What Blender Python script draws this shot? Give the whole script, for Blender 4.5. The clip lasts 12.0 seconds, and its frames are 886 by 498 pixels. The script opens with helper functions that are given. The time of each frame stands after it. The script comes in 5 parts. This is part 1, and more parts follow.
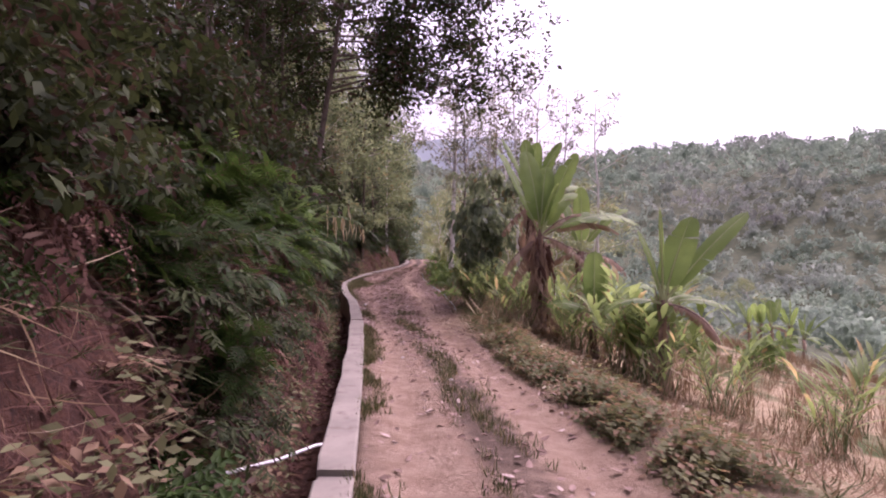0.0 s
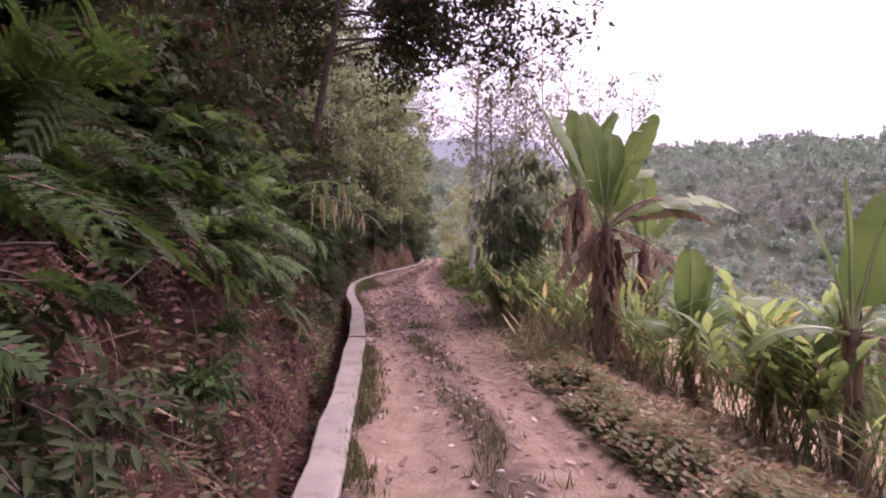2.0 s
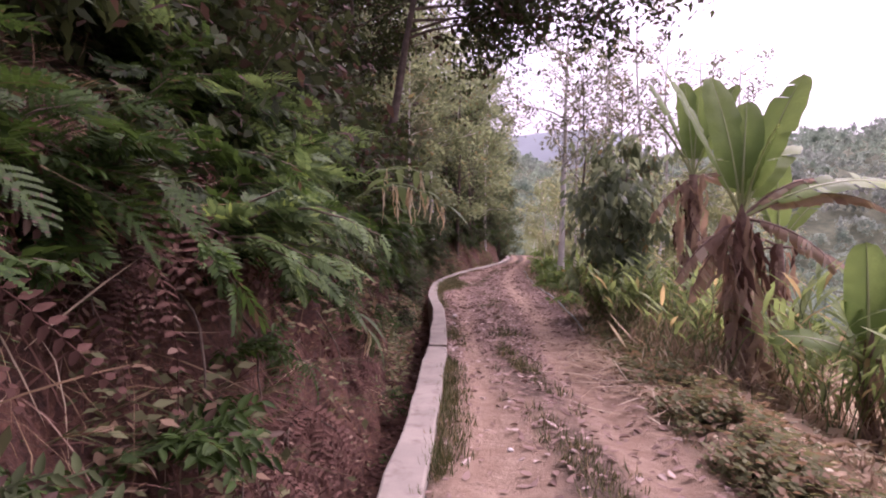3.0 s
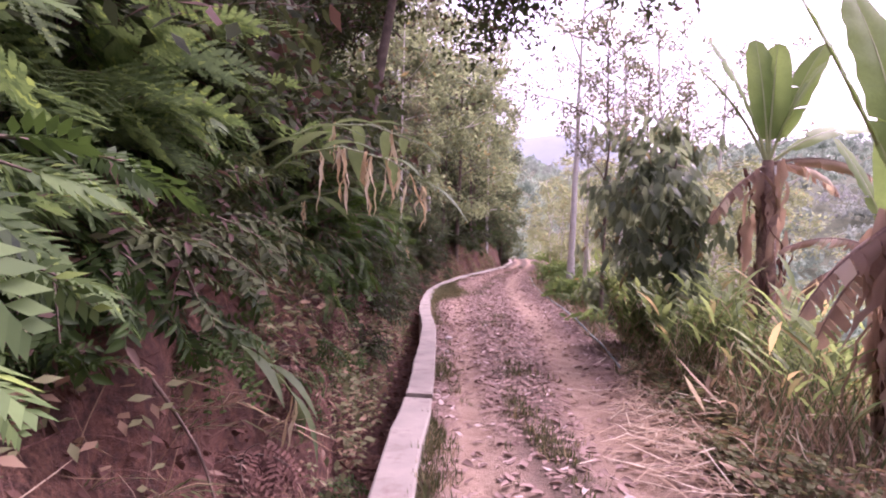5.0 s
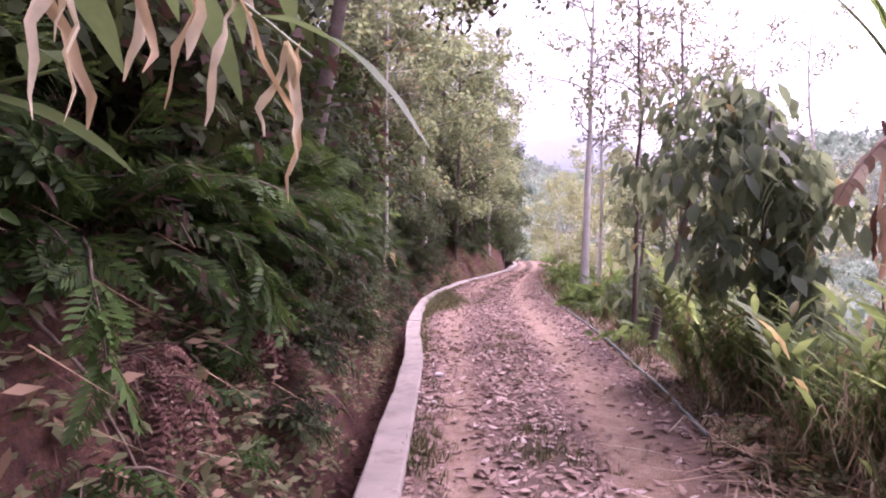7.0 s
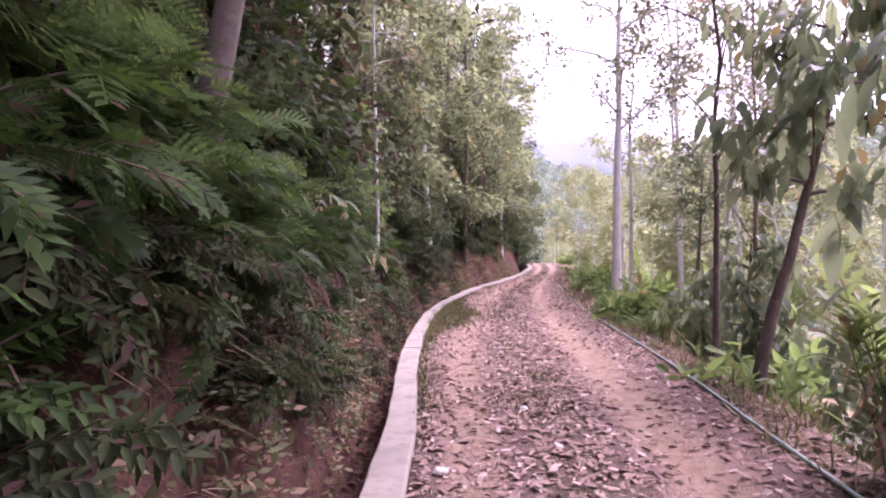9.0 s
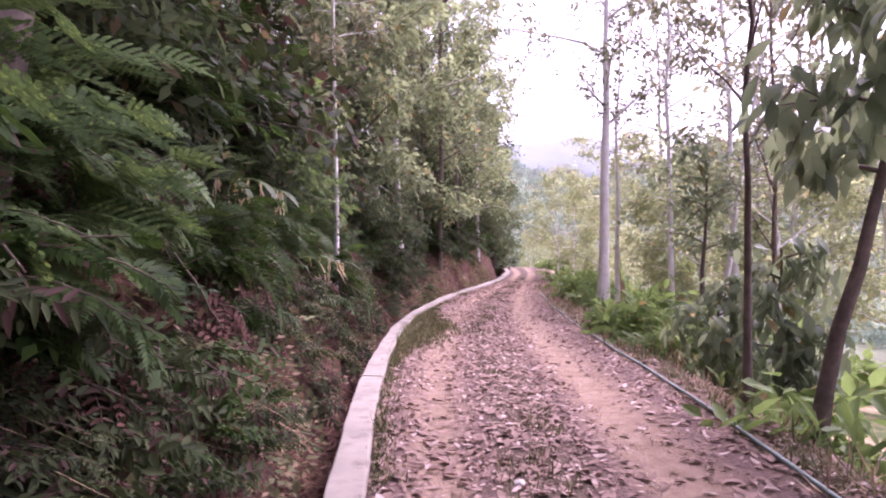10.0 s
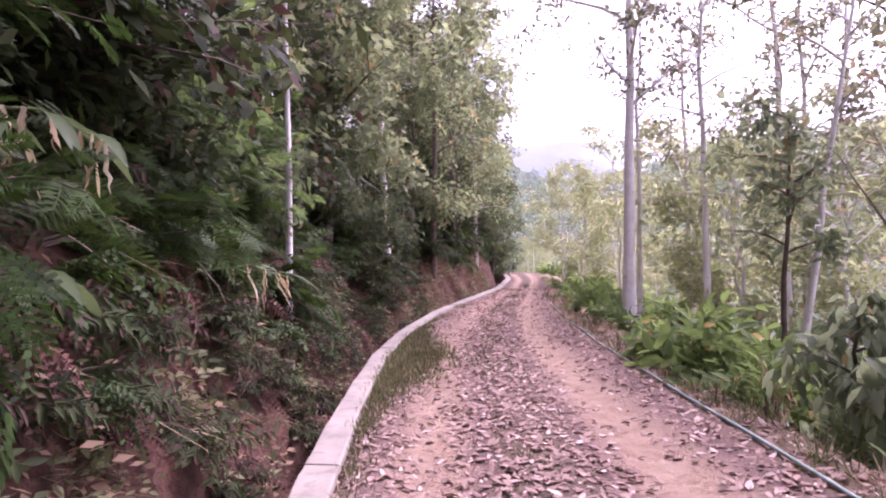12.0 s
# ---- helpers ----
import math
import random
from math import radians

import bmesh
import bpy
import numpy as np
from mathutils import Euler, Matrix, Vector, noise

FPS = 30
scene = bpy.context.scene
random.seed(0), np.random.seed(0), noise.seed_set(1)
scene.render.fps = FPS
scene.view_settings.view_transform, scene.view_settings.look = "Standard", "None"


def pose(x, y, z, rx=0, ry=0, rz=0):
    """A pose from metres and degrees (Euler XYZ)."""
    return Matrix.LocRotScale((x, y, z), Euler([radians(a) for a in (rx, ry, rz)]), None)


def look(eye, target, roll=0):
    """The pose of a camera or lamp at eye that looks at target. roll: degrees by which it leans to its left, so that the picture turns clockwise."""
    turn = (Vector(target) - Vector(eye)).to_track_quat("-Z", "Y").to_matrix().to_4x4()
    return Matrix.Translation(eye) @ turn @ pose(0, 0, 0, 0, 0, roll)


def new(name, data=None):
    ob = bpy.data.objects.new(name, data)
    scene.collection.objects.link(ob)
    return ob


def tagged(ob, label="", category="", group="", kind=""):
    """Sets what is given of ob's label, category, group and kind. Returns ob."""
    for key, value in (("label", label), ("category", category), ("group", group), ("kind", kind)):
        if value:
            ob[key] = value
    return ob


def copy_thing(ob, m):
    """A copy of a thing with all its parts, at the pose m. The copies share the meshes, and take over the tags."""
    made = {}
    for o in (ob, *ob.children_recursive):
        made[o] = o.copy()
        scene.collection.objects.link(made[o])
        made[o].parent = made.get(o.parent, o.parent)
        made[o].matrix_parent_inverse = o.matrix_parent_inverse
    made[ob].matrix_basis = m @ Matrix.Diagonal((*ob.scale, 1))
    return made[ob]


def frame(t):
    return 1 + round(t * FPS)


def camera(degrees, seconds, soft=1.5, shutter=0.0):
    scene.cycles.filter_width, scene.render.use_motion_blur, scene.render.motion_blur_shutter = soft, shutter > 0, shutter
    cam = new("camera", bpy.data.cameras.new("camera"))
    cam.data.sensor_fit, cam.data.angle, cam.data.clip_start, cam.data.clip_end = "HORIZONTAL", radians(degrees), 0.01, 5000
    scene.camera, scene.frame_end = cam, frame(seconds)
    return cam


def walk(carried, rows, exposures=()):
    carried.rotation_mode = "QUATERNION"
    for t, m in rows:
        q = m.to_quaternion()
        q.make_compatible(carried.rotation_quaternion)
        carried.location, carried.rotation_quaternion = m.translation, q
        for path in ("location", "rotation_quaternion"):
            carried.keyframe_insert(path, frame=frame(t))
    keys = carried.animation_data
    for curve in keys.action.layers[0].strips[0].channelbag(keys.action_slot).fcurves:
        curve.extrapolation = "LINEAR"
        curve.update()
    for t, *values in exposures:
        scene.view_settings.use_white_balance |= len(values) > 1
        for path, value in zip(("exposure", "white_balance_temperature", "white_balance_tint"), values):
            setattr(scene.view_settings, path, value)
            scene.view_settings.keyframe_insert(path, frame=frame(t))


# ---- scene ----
# camera and walk: seconds, eye (m), yaw, pitch, roll (degrees)
cam = camera(72.0, 12.0, soft=2.0)
ROWS = [
    (0, -0.000, -0.000, 1.608, 0.00, -0.00, -0.19),
    (0.5, -0.037, 0.862, 1.594, 0.93, -0.19, -0.21),
    (1, -0.079, 1.733, 1.560, 1.27, -0.14, -0.32),
    (1.5, -0.131, 2.534, 1.540, 0.33, -0.06, -0.43),
    (2, -0.202, 3.229, 1.546, 1.47, -0.11, -0.57),
    (2.5, -0.289, 3.877, 1.547, 5.28, -0.26, -0.38),
    (3, -0.363, 4.529, 1.538, 9.30, -0.43, -0.17),
    (3.2, -0.395, 4.814, 1.536, 10.25, -0.72, -0.06),
    (4.8, -0.641, 6.989, 1.558, 9.81, -0.35, -1.02),
    (5, -0.671, 7.292, 1.562, 9.37, -0.30, -1.20),
    (5.5, -0.774, 8.054, 1.548, 8.25, -0.01, -1.19),
    (6, -0.845, 8.744, 1.554, 8.52, -0.17, -1.04),
    (6.5, -0.922, 9.470, 1.548, 9.03, 0.03, -0.73),
    (6.7, -0.931, 9.768, 1.533, 9.41, -0.07, -0.67),
    (8.3, -1.276, 12.299, 1.533, 9.34, 0.17, 0.31),
    (8.5, -1.327, 12.613, 1.529, 9.50, 0.22, 0.31),
    (9, -1.435, 13.416, 1.497, 10.43, 0.32, 0.89),
    (9.5, -1.570, 14.284, 1.509, 9.35, 0.35, 0.76),
    (10, -1.664, 15.118, 1.533, 8.09, 0.57, 0.71),
    (10.5, -1.793, 15.868, 1.529, 7.52, 1.02, 0.69),
    (11, -1.879, 16.573, 1.549, 8.04, 0.78, 0.81),
    (11.5, -1.980, 17.299, 1.549, 8.24, 0.93, 1.06),
    (12, -2.078, 18.018, 1.564, 7.56, 1.00, 1.08),
]
walk(cam, [(t, pose(x, y, z, 90 + pitch, roll, yaw)) for t, x, y, z, yaw, pitch, roll in ROWS],
     exposures=[(0.0, 0.82, 6150, 57), (3.0, 1.02, 6200, 57), (5.0, 1.67, 6050, 66), (9.0, 1.87, 5850, 59), (12.0, 1.8, 5800, 59)])

# ---- world, sun and sky ----
SUN_ELEVATION, SUN_AZIMUTH = 55.0, 42.0   # degrees above the horizon; degrees to the right of straight ahead
world = bpy.data.worlds.new("overcast_sky")
scene.world = world
world.use_nodes = True
wn = world.node_tree
sky = wn.nodes.new("ShaderNodeTexSky")
sky.sky_type = "NISHITA"
sky.sun_disc = False
sky.sun_elevation = radians(SUN_ELEVATION)
sky.sun_rotation = radians(SUN_AZIMUTH)
sky.air_density, sky.dust_density, sky.ozone_density = 1.0, 7.0, 0.6
veil = wn.nodes.new("ShaderNodeHueSaturation")   # cloud cover: the sky's blue is mostly gone
veil.inputs["Saturation"].default_value = 0.25
wn.links.new(sky.outputs[0], veil.inputs["Color"])
wn.links.new(veil.outputs[0], wn.nodes["Background"].inputs[0])
wn.nodes["Background"].inputs[1].default_value = 0.15
sun_data = bpy.data.lights.new("sun", "SUN")
sun_data.energy, sun_data.angle, sun_data.color = 1.1, radians(30), (1.0, 0.95, 0.88)
sun = new("sun", sun_data)
sa, se = radians(SUN_AZIMUTH), radians(SUN_ELEVATION)
sun.matrix_world = look((0, 0, 60), (-math.sin(sa) * math.cos(se), -math.cos(sa) * math.cos(se), 60 - math.sin(se)))


# ---- materials ----
def node_material(name):
    m = bpy.data.materials.new(name)
    m.use_nodes = True
    return m, m.node_tree.nodes, m.node_tree.links, m.node_tree.nodes["Principled BSDF"]


def mixed(nt, links, fac, a, b):
    """A colour mix node; fac, a and b are sockets or values."""
    n = nt.new("ShaderNodeMix")
    n.data_type = "RGBA"
    for i, v in ((0, fac), (6, a), (7, b)):
        if isinstance(v, bpy.types.NodeSocket):
            links.new(v, n.inputs[i])
        else:
            n.inputs[i].default_value = v if i == 0 else (*v, 1)
    return n.outputs[2]


def noise_at(nt, links, scale, detail=4, rough=0.6, coords=None):
    n = nt.new("ShaderNodeTexNoise")
    n.inputs["Scale"].default_value, n.inputs["Detail"].default_value, n.inputs["Roughness"].default_value = scale, detail, rough
    if coords is not None:
        links.new(coords, n.inputs["Vector"])
    return n.outputs[0]


def ramp(nt, links, src, lo, hi):
    n = nt.new("ShaderNodeMapRange")
    links.new(src, n.inputs[0])
    n.inputs[1].default_value, n.inputs[2].default_value = lo, hi
    return n.outputs[0]


def bumped(nt, links, bsdf, height, strength, distance):
    b = nt.new("ShaderNodeBump")
    b.inputs["Strength"].default_value, b.inputs["Distance"].default_value = strength, distance
    links.new(height, b.inputs["Height"])
    links.new(b.outputs[0], bsdf.inputs["Normal"])


def world_place(nt):
    return nt.new("ShaderNodeNewGeometry").outputs["Position"]


def muted(colour, share=0.03):
    """The colour mixed a little towards its own grey."""
    grey = 0.3 * colour[0] + 0.6 * colour[1] + 0.1 * colour[2]
    return tuple(c * (1 - share) + grey * share for c in colour)


def leaf_material(name, dark, light, odd, odd_share=0.06, gloss=0.45, through_light=0.3, patch_scale=1.3, thin=1.0):
    """Leaves: each one takes a tone between dark and light, a few take the odd tone; light comes through them."""
    m, nt, links, bsdf = node_material(name)
    dark, light, odd = muted(dark), muted(light), muted(odd)
    geo = nt.new("ShaderNodeNewGeometry")
    island = geo.outputs["Random Per Island"]
    obj = nt.new("ShaderNodeObjectInfo").outputs["Random"]
    patch = noise_at(nt, links, patch_scale, 3, 0.6, geo.outputs["Position"])
    tone = nt.new("ShaderNodeMath")
    tone.operation = "ADD"
    links.new(island, tone.inputs[0])
    links.new(ramp(nt, links, patch, 0.3, 0.75), tone.inputs[1])
    half = nt.new("ShaderNodeMath")
    half.operation = "MULTIPLY_ADD"
    links.new(obj, half.inputs[0])
    half.inputs[1].default_value = 0.35
    links.new(tone.outputs[0], half.inputs[2])
    base = mixed(nt, links, ramp(nt, links, half.outputs[0], 0.3, 1.9), dark, light)
    fleck = noise_at(nt, links, 38, 3, 0.6, geo.outputs["Position"])
    base = mixed(nt, links, ramp(nt, links, fleck, 0.35, 1.1), base, tuple(c * 0.6 for c in light))
    few = nt.new("ShaderNodeMath")
    few.operation = "GREATER_THAN"
    frac = nt.new("ShaderNodeMath")
    frac.operation = "FRACT"
    mul = nt.new("ShaderNodeMath")
    mul.operation = "MULTIPLY"
    links.new(island, mul.inputs[0])
    mul.inputs[1].default_value = 17.31
    links.new(mul.outputs[0], frac.inputs[0])
    links.new(frac.outputs[0], few.inputs[0])
    few.inputs[1].default_value = 1 - odd_share
    base = mixed(nt, links, few.outputs[0], base, odd)
    links.new(base, bsdf.inputs["Base Color"])
    bsdf.inputs["Roughness"].default_value = gloss + 0.12
    bsdf.inputs["Specular IOR Level"].default_value = 0.1
    tr = nt.new("ShaderNodeBsdfTranslucent")
    seen = nt.new("ShaderNodeVectorMath")   # light that has passed a leaf; thin is a gain that brightens it
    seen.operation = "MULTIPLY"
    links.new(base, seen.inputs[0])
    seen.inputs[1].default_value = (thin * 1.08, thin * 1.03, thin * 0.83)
    links.new(seen.outputs[0], tr.inputs[0])
    mix = nt.new("ShaderNodeMixShader")
    mix.inputs[0].default_value = through_light
    links.new(bsdf.outputs[0], mix.inputs[1])
    links.new(tr.outputs[0], mix.inputs[2])
    links.new(mix.outputs[0], nt["Material Output"].inputs[0])
    return m


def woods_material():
    """Crowns far off, colours paled for haze: each takes a tone of its own, stands of green and of dry trees by turns.
    """
    m, nt, links, bsdf = node_material("hazed_leaf")
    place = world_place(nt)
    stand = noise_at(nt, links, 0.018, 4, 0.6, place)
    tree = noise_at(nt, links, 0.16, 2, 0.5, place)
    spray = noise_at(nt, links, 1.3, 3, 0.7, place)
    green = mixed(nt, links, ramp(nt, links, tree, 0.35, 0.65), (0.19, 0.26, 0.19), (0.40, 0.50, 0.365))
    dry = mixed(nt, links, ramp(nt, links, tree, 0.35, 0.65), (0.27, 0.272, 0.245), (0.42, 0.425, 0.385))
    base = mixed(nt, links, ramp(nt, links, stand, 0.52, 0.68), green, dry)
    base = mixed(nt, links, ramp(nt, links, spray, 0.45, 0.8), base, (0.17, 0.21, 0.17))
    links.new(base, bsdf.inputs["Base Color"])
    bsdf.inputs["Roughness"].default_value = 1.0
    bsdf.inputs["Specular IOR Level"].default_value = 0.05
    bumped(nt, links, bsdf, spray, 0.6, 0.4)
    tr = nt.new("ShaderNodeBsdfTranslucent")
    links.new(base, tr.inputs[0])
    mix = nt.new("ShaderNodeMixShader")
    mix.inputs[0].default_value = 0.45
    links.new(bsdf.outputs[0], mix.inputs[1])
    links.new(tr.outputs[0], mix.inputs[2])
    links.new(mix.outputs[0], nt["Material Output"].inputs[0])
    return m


def bark_material(name, dark, light, patch_scale=6.0, lichen=None):
    m, nt, links, bsdf = node_material(name)
    place = world_place(nt)
    big = noise_at(nt, links, patch_scale, 5, 0.65, place)
    fine = noise_at(nt, links, 60, 4, 0.7, place)
    base = mixed(nt, links, ramp(nt, links, big, 0.35, 0.68), dark, light)
    base = mixed(nt, links, ramp(nt, links, fine, 0.5, 1.0), base, tuple(c * 0.5 for c in dark))
    if lichen:
        spots = noise_at(nt, links, 9, 4, 0.65, place)
        base = mixed(nt, links, ramp(nt, links, spots, 0.60, 0.68), base, lichen)
    links.new(base, bsdf.inputs["Base Color"])
    bsdf.inputs["Roughness"].default_value = 0.85
    bumped(nt, links, bsdf, fine, 0.5, 0.01)
    return m


def ground_material():
    """Soil, grassy verge, litter and the worn dirt track in one; the map holds metres from the wall and the share of the way across the track."""
    m, nt, links, bsdf = node_material("earth")
    place = world_place(nt)
    uv = nt.new("ShaderNodeUVMap").outputs[0]
    sep = nt.new("ShaderNodeSeparateXYZ")
    links.new(uv, sep.inputs[0])
    across, along = sep.outputs[0], sep.outputs[1]
    big = noise_at(nt, links, 0.55, 5, 0.6, place)
    mid = noise_at(nt, links, 4.5, 6, 0.65, place)
    fine = noise_at(nt, links, 42, 6, 0.7, place)
    grit = noise_at(nt, links, 170, 3, 0.7, place)
    # red bank soil, darkened for the shade of overhanging plants, and the track's dust
    bank = mixed(nt, links, ramp(nt, links, mid, 0.32, 0.7), (0.075, 0.038, 0.028), (0.19, 0.092, 0.060))
    cut = mixed(nt, links, ramp(nt, links, mid, 0.3, 0.7), (0.105, 0.052, 0.034), (0.25, 0.132, 0.084))
    gap = nt.new("ShaderNodeMath")   # one long slip of bare soil, and smaller ones at random
    gap.operation = "MULTIPLY"
    links.new(ramp(nt, links, along, 7.8, 8.8), gap.inputs[0])
    links.new(ramp(nt, links, along, 13.5, 11.5), gap.inputs[1])
    bend = nt.new("ShaderNodeMath")   # and the bare cut where the track bends
    bend.operation = "MULTIPLY_ADD"
    links.new(ramp(nt, links, along, 34.5, 36.5), bend.inputs[0])
    bend.inputs[1].default_value = 0.9
    links.new(gap.outputs[0], bend.inputs[2])
    slip = nt.new("ShaderNodeMath")
    slip.operation = "MULTIPLY_ADD"
    links.new(bend.outputs[0], slip.inputs[0])
    slip.inputs[1].default_value = 0.09
    links.new(noise_at(nt, links, 0.8, 3, 0.55, place), slip.inputs[2])
    bank = mixed(nt, links, ramp(nt, links, slip.outputs[0], 0.56, 0.63), bank, cut)
    crumb = noise_at(nt, links, 16, 6, 0.75, place)
    bank = mixed(nt, links, ramp(nt, links, crumb, 0.44, 0.66), bank, (0.052, 0.030, 0.024))
    bank = mixed(nt, links, ramp(nt, links, fine, 0.42, 0.85), bank, (0.045, 0.027, 0.021))
    wood = mixed(nt, links, ramp(nt, links, mid, 0.35, 0.65), (0.045, 0.038, 0.022), (0.11, 0.085, 0.05))
    bank = mixed(nt, links, ramp(nt, links, across, -1.7, -2.5), bank, wood)
    dust = mixed(nt, links, ramp(nt, links, mid, 0.34, 0.68), (0.24, 0.163, 0.108), (0.36, 0.266, 0.187))
    dust = mixed(nt, links, ramp(nt, links, fine, 0.56, 0.95), dust, (0.17, 0.105, 0.08))
    dust = mixed(nt, links, ramp(nt, links, grit, 0.60, 0.8), dust, (0.44, 0.32, 0.255))
    duff = mixed(nt, links, ramp(nt, links, fine, 0.35, 0.7), (0.106, 0.069, 0.058), (0.216, 0.146, 0.120))
    rut_gap = []
    for centre in (0.22, 0.80):
        off_rut = nt.new("ShaderNodeMath")
        off_rut.operation = "SUBTRACT"
        links.new(across, off_rut.inputs[0])
        off_rut.inputs[1].default_value = centre
        size = nt.new("ShaderNodeMath")
        size.operation = "ABSOLUTE"
        links.new(off_rut.outputs[0], size.inputs[0])
        rut_gap.append(size.outputs[0])
    nearest = nt.new("ShaderNodeMath")
    nearest.operation = "MINIMUM"
    links.new(rut_gap[0], nearest.inputs[0])
    links.new(rut_gap[1], nearest.inputs[1])
    ragged = nt.new("ShaderNodeMath")
    ragged.operation = "MULTIPLY_ADD"
    links.new(mid, ragged.inputs[0])
    ragged.inputs[1].default_value = 0.16
    links.new(nearest.outputs[0], ragged.inputs[2])
    shed = nt.new("ShaderNodeMath")
    shed.operation = "MULTIPLY"
    links.new(ramp(nt, links, along, 9.0, 17.0), shed.inputs[0])
    links.new(ramp(nt, links, ragged.outputs[0], 0.13, 0.22), shed.inputs[1])
    dust = mixed(nt, links, shed.outputs[0], dust, duff)
    # far side: dry grass field and woodland floor
    field = mixed(nt, links, ramp(nt, links, mid, 0.35, 0.65), (0.31, 0.23, 0.13), (0.47, 0.375, 0.235))
    green = mixed(nt, links, ramp(nt, links, fine, 0.35, 0.7), (0.05, 0.075, 0.025), (0.12, 0.15, 0.055))
    field = mixed(nt, links, ramp(nt, links, big, 0.50, 0.62), field, green)
    # wobble of the borders
    wob = nt.new("ShaderNodeMath")
    wob.operation = "MULTIPLY_ADD"
    links.new(mid, wob.inputs[0])
    wob.inputs[1].default_value = 0.16
    links.new(across, wob.inputs[2])
    w = wob.outputs[0]
    # the strip of grass and dark humus between the wheel tracks
    middle = nt.new("ShaderNodeMath")
    middle.operation = "ABSOLUTE"
    off = nt.new("ShaderNodeMath")
    off.operation = "SUBTRACT"
    links.new(w, off.inputs[0])
    off.inputs[1].default_value = 0.59
    links.new(off.outputs[0], middle.inputs[0])
    strip = ramp(nt, links, middle.outputs[0], 0.15, 0.07)
    patchy = nt.new("ShaderNodeMath")
    patchy.operation = "MULTIPLY"
    patchy.use_clamp = True
    links.new(strip, patchy.inputs[0])
    often = nt.new("ShaderNodeMath")
    often.operation = "ADD"
    links.new(ramp(nt, links, big, 0.34, 0.5), often.inputs[0])
    links.new(ramp(nt, links, along, 11.0, 18.0), often.inputs[1])
    links.new(often.outputs[0], patchy.inputs[1])
    humus = mixed(nt, links, ramp(nt, links, fine, 0.4, 0.7), (0.095, 0.072, 0.05), (0.18, 0.125, 0.09))
    track = mixed(nt, links, patchy.outputs[0], dust, humus)
    side = mixed(nt, links, ramp(nt, links, w, 0.0, 0.17), humus, track)
    all_left = mixed(nt, links, ramp(nt, links, across, -0.12, -0.04), bank, side)
    verge = mixed(nt, links, ramp(nt, links, fine, 0.35, 0.7), (0.11, 0.083, 0.05), (0.22, 0.155, 0.10))
    right = mixed(nt, links, ramp(nt, links, w, 1.42, 1.75), verge, field)
    scrub = mixed(nt, links, ramp(nt, links, big, 0.35, 0.65), (0.075, 0.095, 0.055), (0.14, 0.155, 0.09))
    right = mixed(nt, links, ramp(nt, links, across, 5.0, 9.0), right, scrub)
    base = mixed(nt, links, ramp(nt, links, w, 1.02, 1.14), all_left, right)
    links.new(base, bsdf.inputs["Base Color"])
    bsdf.inputs["Roughness"].default_value = 0.95
    bsdf.inputs["Specular IOR Level"].default_value = 0.15
    hm = nt.new("ShaderNodeMath")
    hm.operation = "MULTIPLY_ADD"
    links.new(grit, hm.inputs[0])
    hm.inputs[1].default_value = 0.35
    links.new(fine, hm.inputs[2])
    clods = nt.new("ShaderNodeMath")
    clods.operation = "MULTIPLY_ADD"
    links.new(noise_at(nt, links, 11, 5, 0.7, place), clods.inputs[0])
    clods.inputs[1].default_value = 1.6
    links.new(hm.outputs[0], clods.inputs[2])
    bumped(nt, links, bsdf, clods.outputs[0], 0.8, 0.04)
    return m


def concrete_material():
    m, nt, links, bsdf = node_material("drain_concrete")
    place = world_place(nt)
    big = noise_at(nt, links, 1.7, 5, 0.6, place)
    fine = noise_at(nt, links, 55, 5, 0.7, place)
    base = mixed(nt, links, ramp(nt, links, big, 0.3, 0.7), (0.172, 0.152, 0.119), (0.278, 0.248, 0.196))
    base = mixed(nt, links, ramp(nt, links, fine, 0.55, 0.9), base, (0.21, 0.18, 0.147))
    stain = noise_at(nt, links, 6.5, 3, 0.6, place)
    base = mixed(nt, links, ramp(nt, links, stain, 0.52, 0.75), base, (0.15, 0.115, 0.09))
    links.new(base, bsdf.inputs["Base Color"])
    bsdf.inputs["Roughness"].default_value = 0.9
    bumped(nt, links, bsdf, fine, 0.35, 0.006)
    return m


def plain_material(name, colour, rough=0.5, vary=0.25, scale=9.0, spec=0.4):
    m, nt, links, bsdf = node_material(name)
    n = noise_at(nt, links, scale, 5, 0.65, world_place(nt))
    base = mixed(nt, links, ramp(nt, links, n, 0.3, 0.75), colour, tuple(c * (1 - vary) for c in colour))
    links.new(base, bsdf.inputs["Base Color"])
    bsdf.inputs["Roughness"].default_value = rough
    bsdf.inputs["Specular IOR Level"].default_value = spec
    return m


EARTH = ground_material()
CONCRETE = concrete_material()
# FEATHER and FOREST are darkened for the bank's shade, FEATHER for shrub interiors too
FEATHER = leaf_material("shaded_feathery_leaf", (0.008, 0.018, 0.006), (0.056, 0.108, 0.021), (0.08, 0.05, 0.034), 0.05, patch_scale=2.2, thin=1.5)
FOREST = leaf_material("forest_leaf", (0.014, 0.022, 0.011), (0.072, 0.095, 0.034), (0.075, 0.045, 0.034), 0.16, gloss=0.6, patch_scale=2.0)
# paled to stand for glare on trees seen against the sky
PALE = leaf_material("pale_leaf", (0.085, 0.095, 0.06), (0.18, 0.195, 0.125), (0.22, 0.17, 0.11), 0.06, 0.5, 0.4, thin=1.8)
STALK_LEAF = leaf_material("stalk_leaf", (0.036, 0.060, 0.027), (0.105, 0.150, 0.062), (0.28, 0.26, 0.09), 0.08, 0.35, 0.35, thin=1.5)
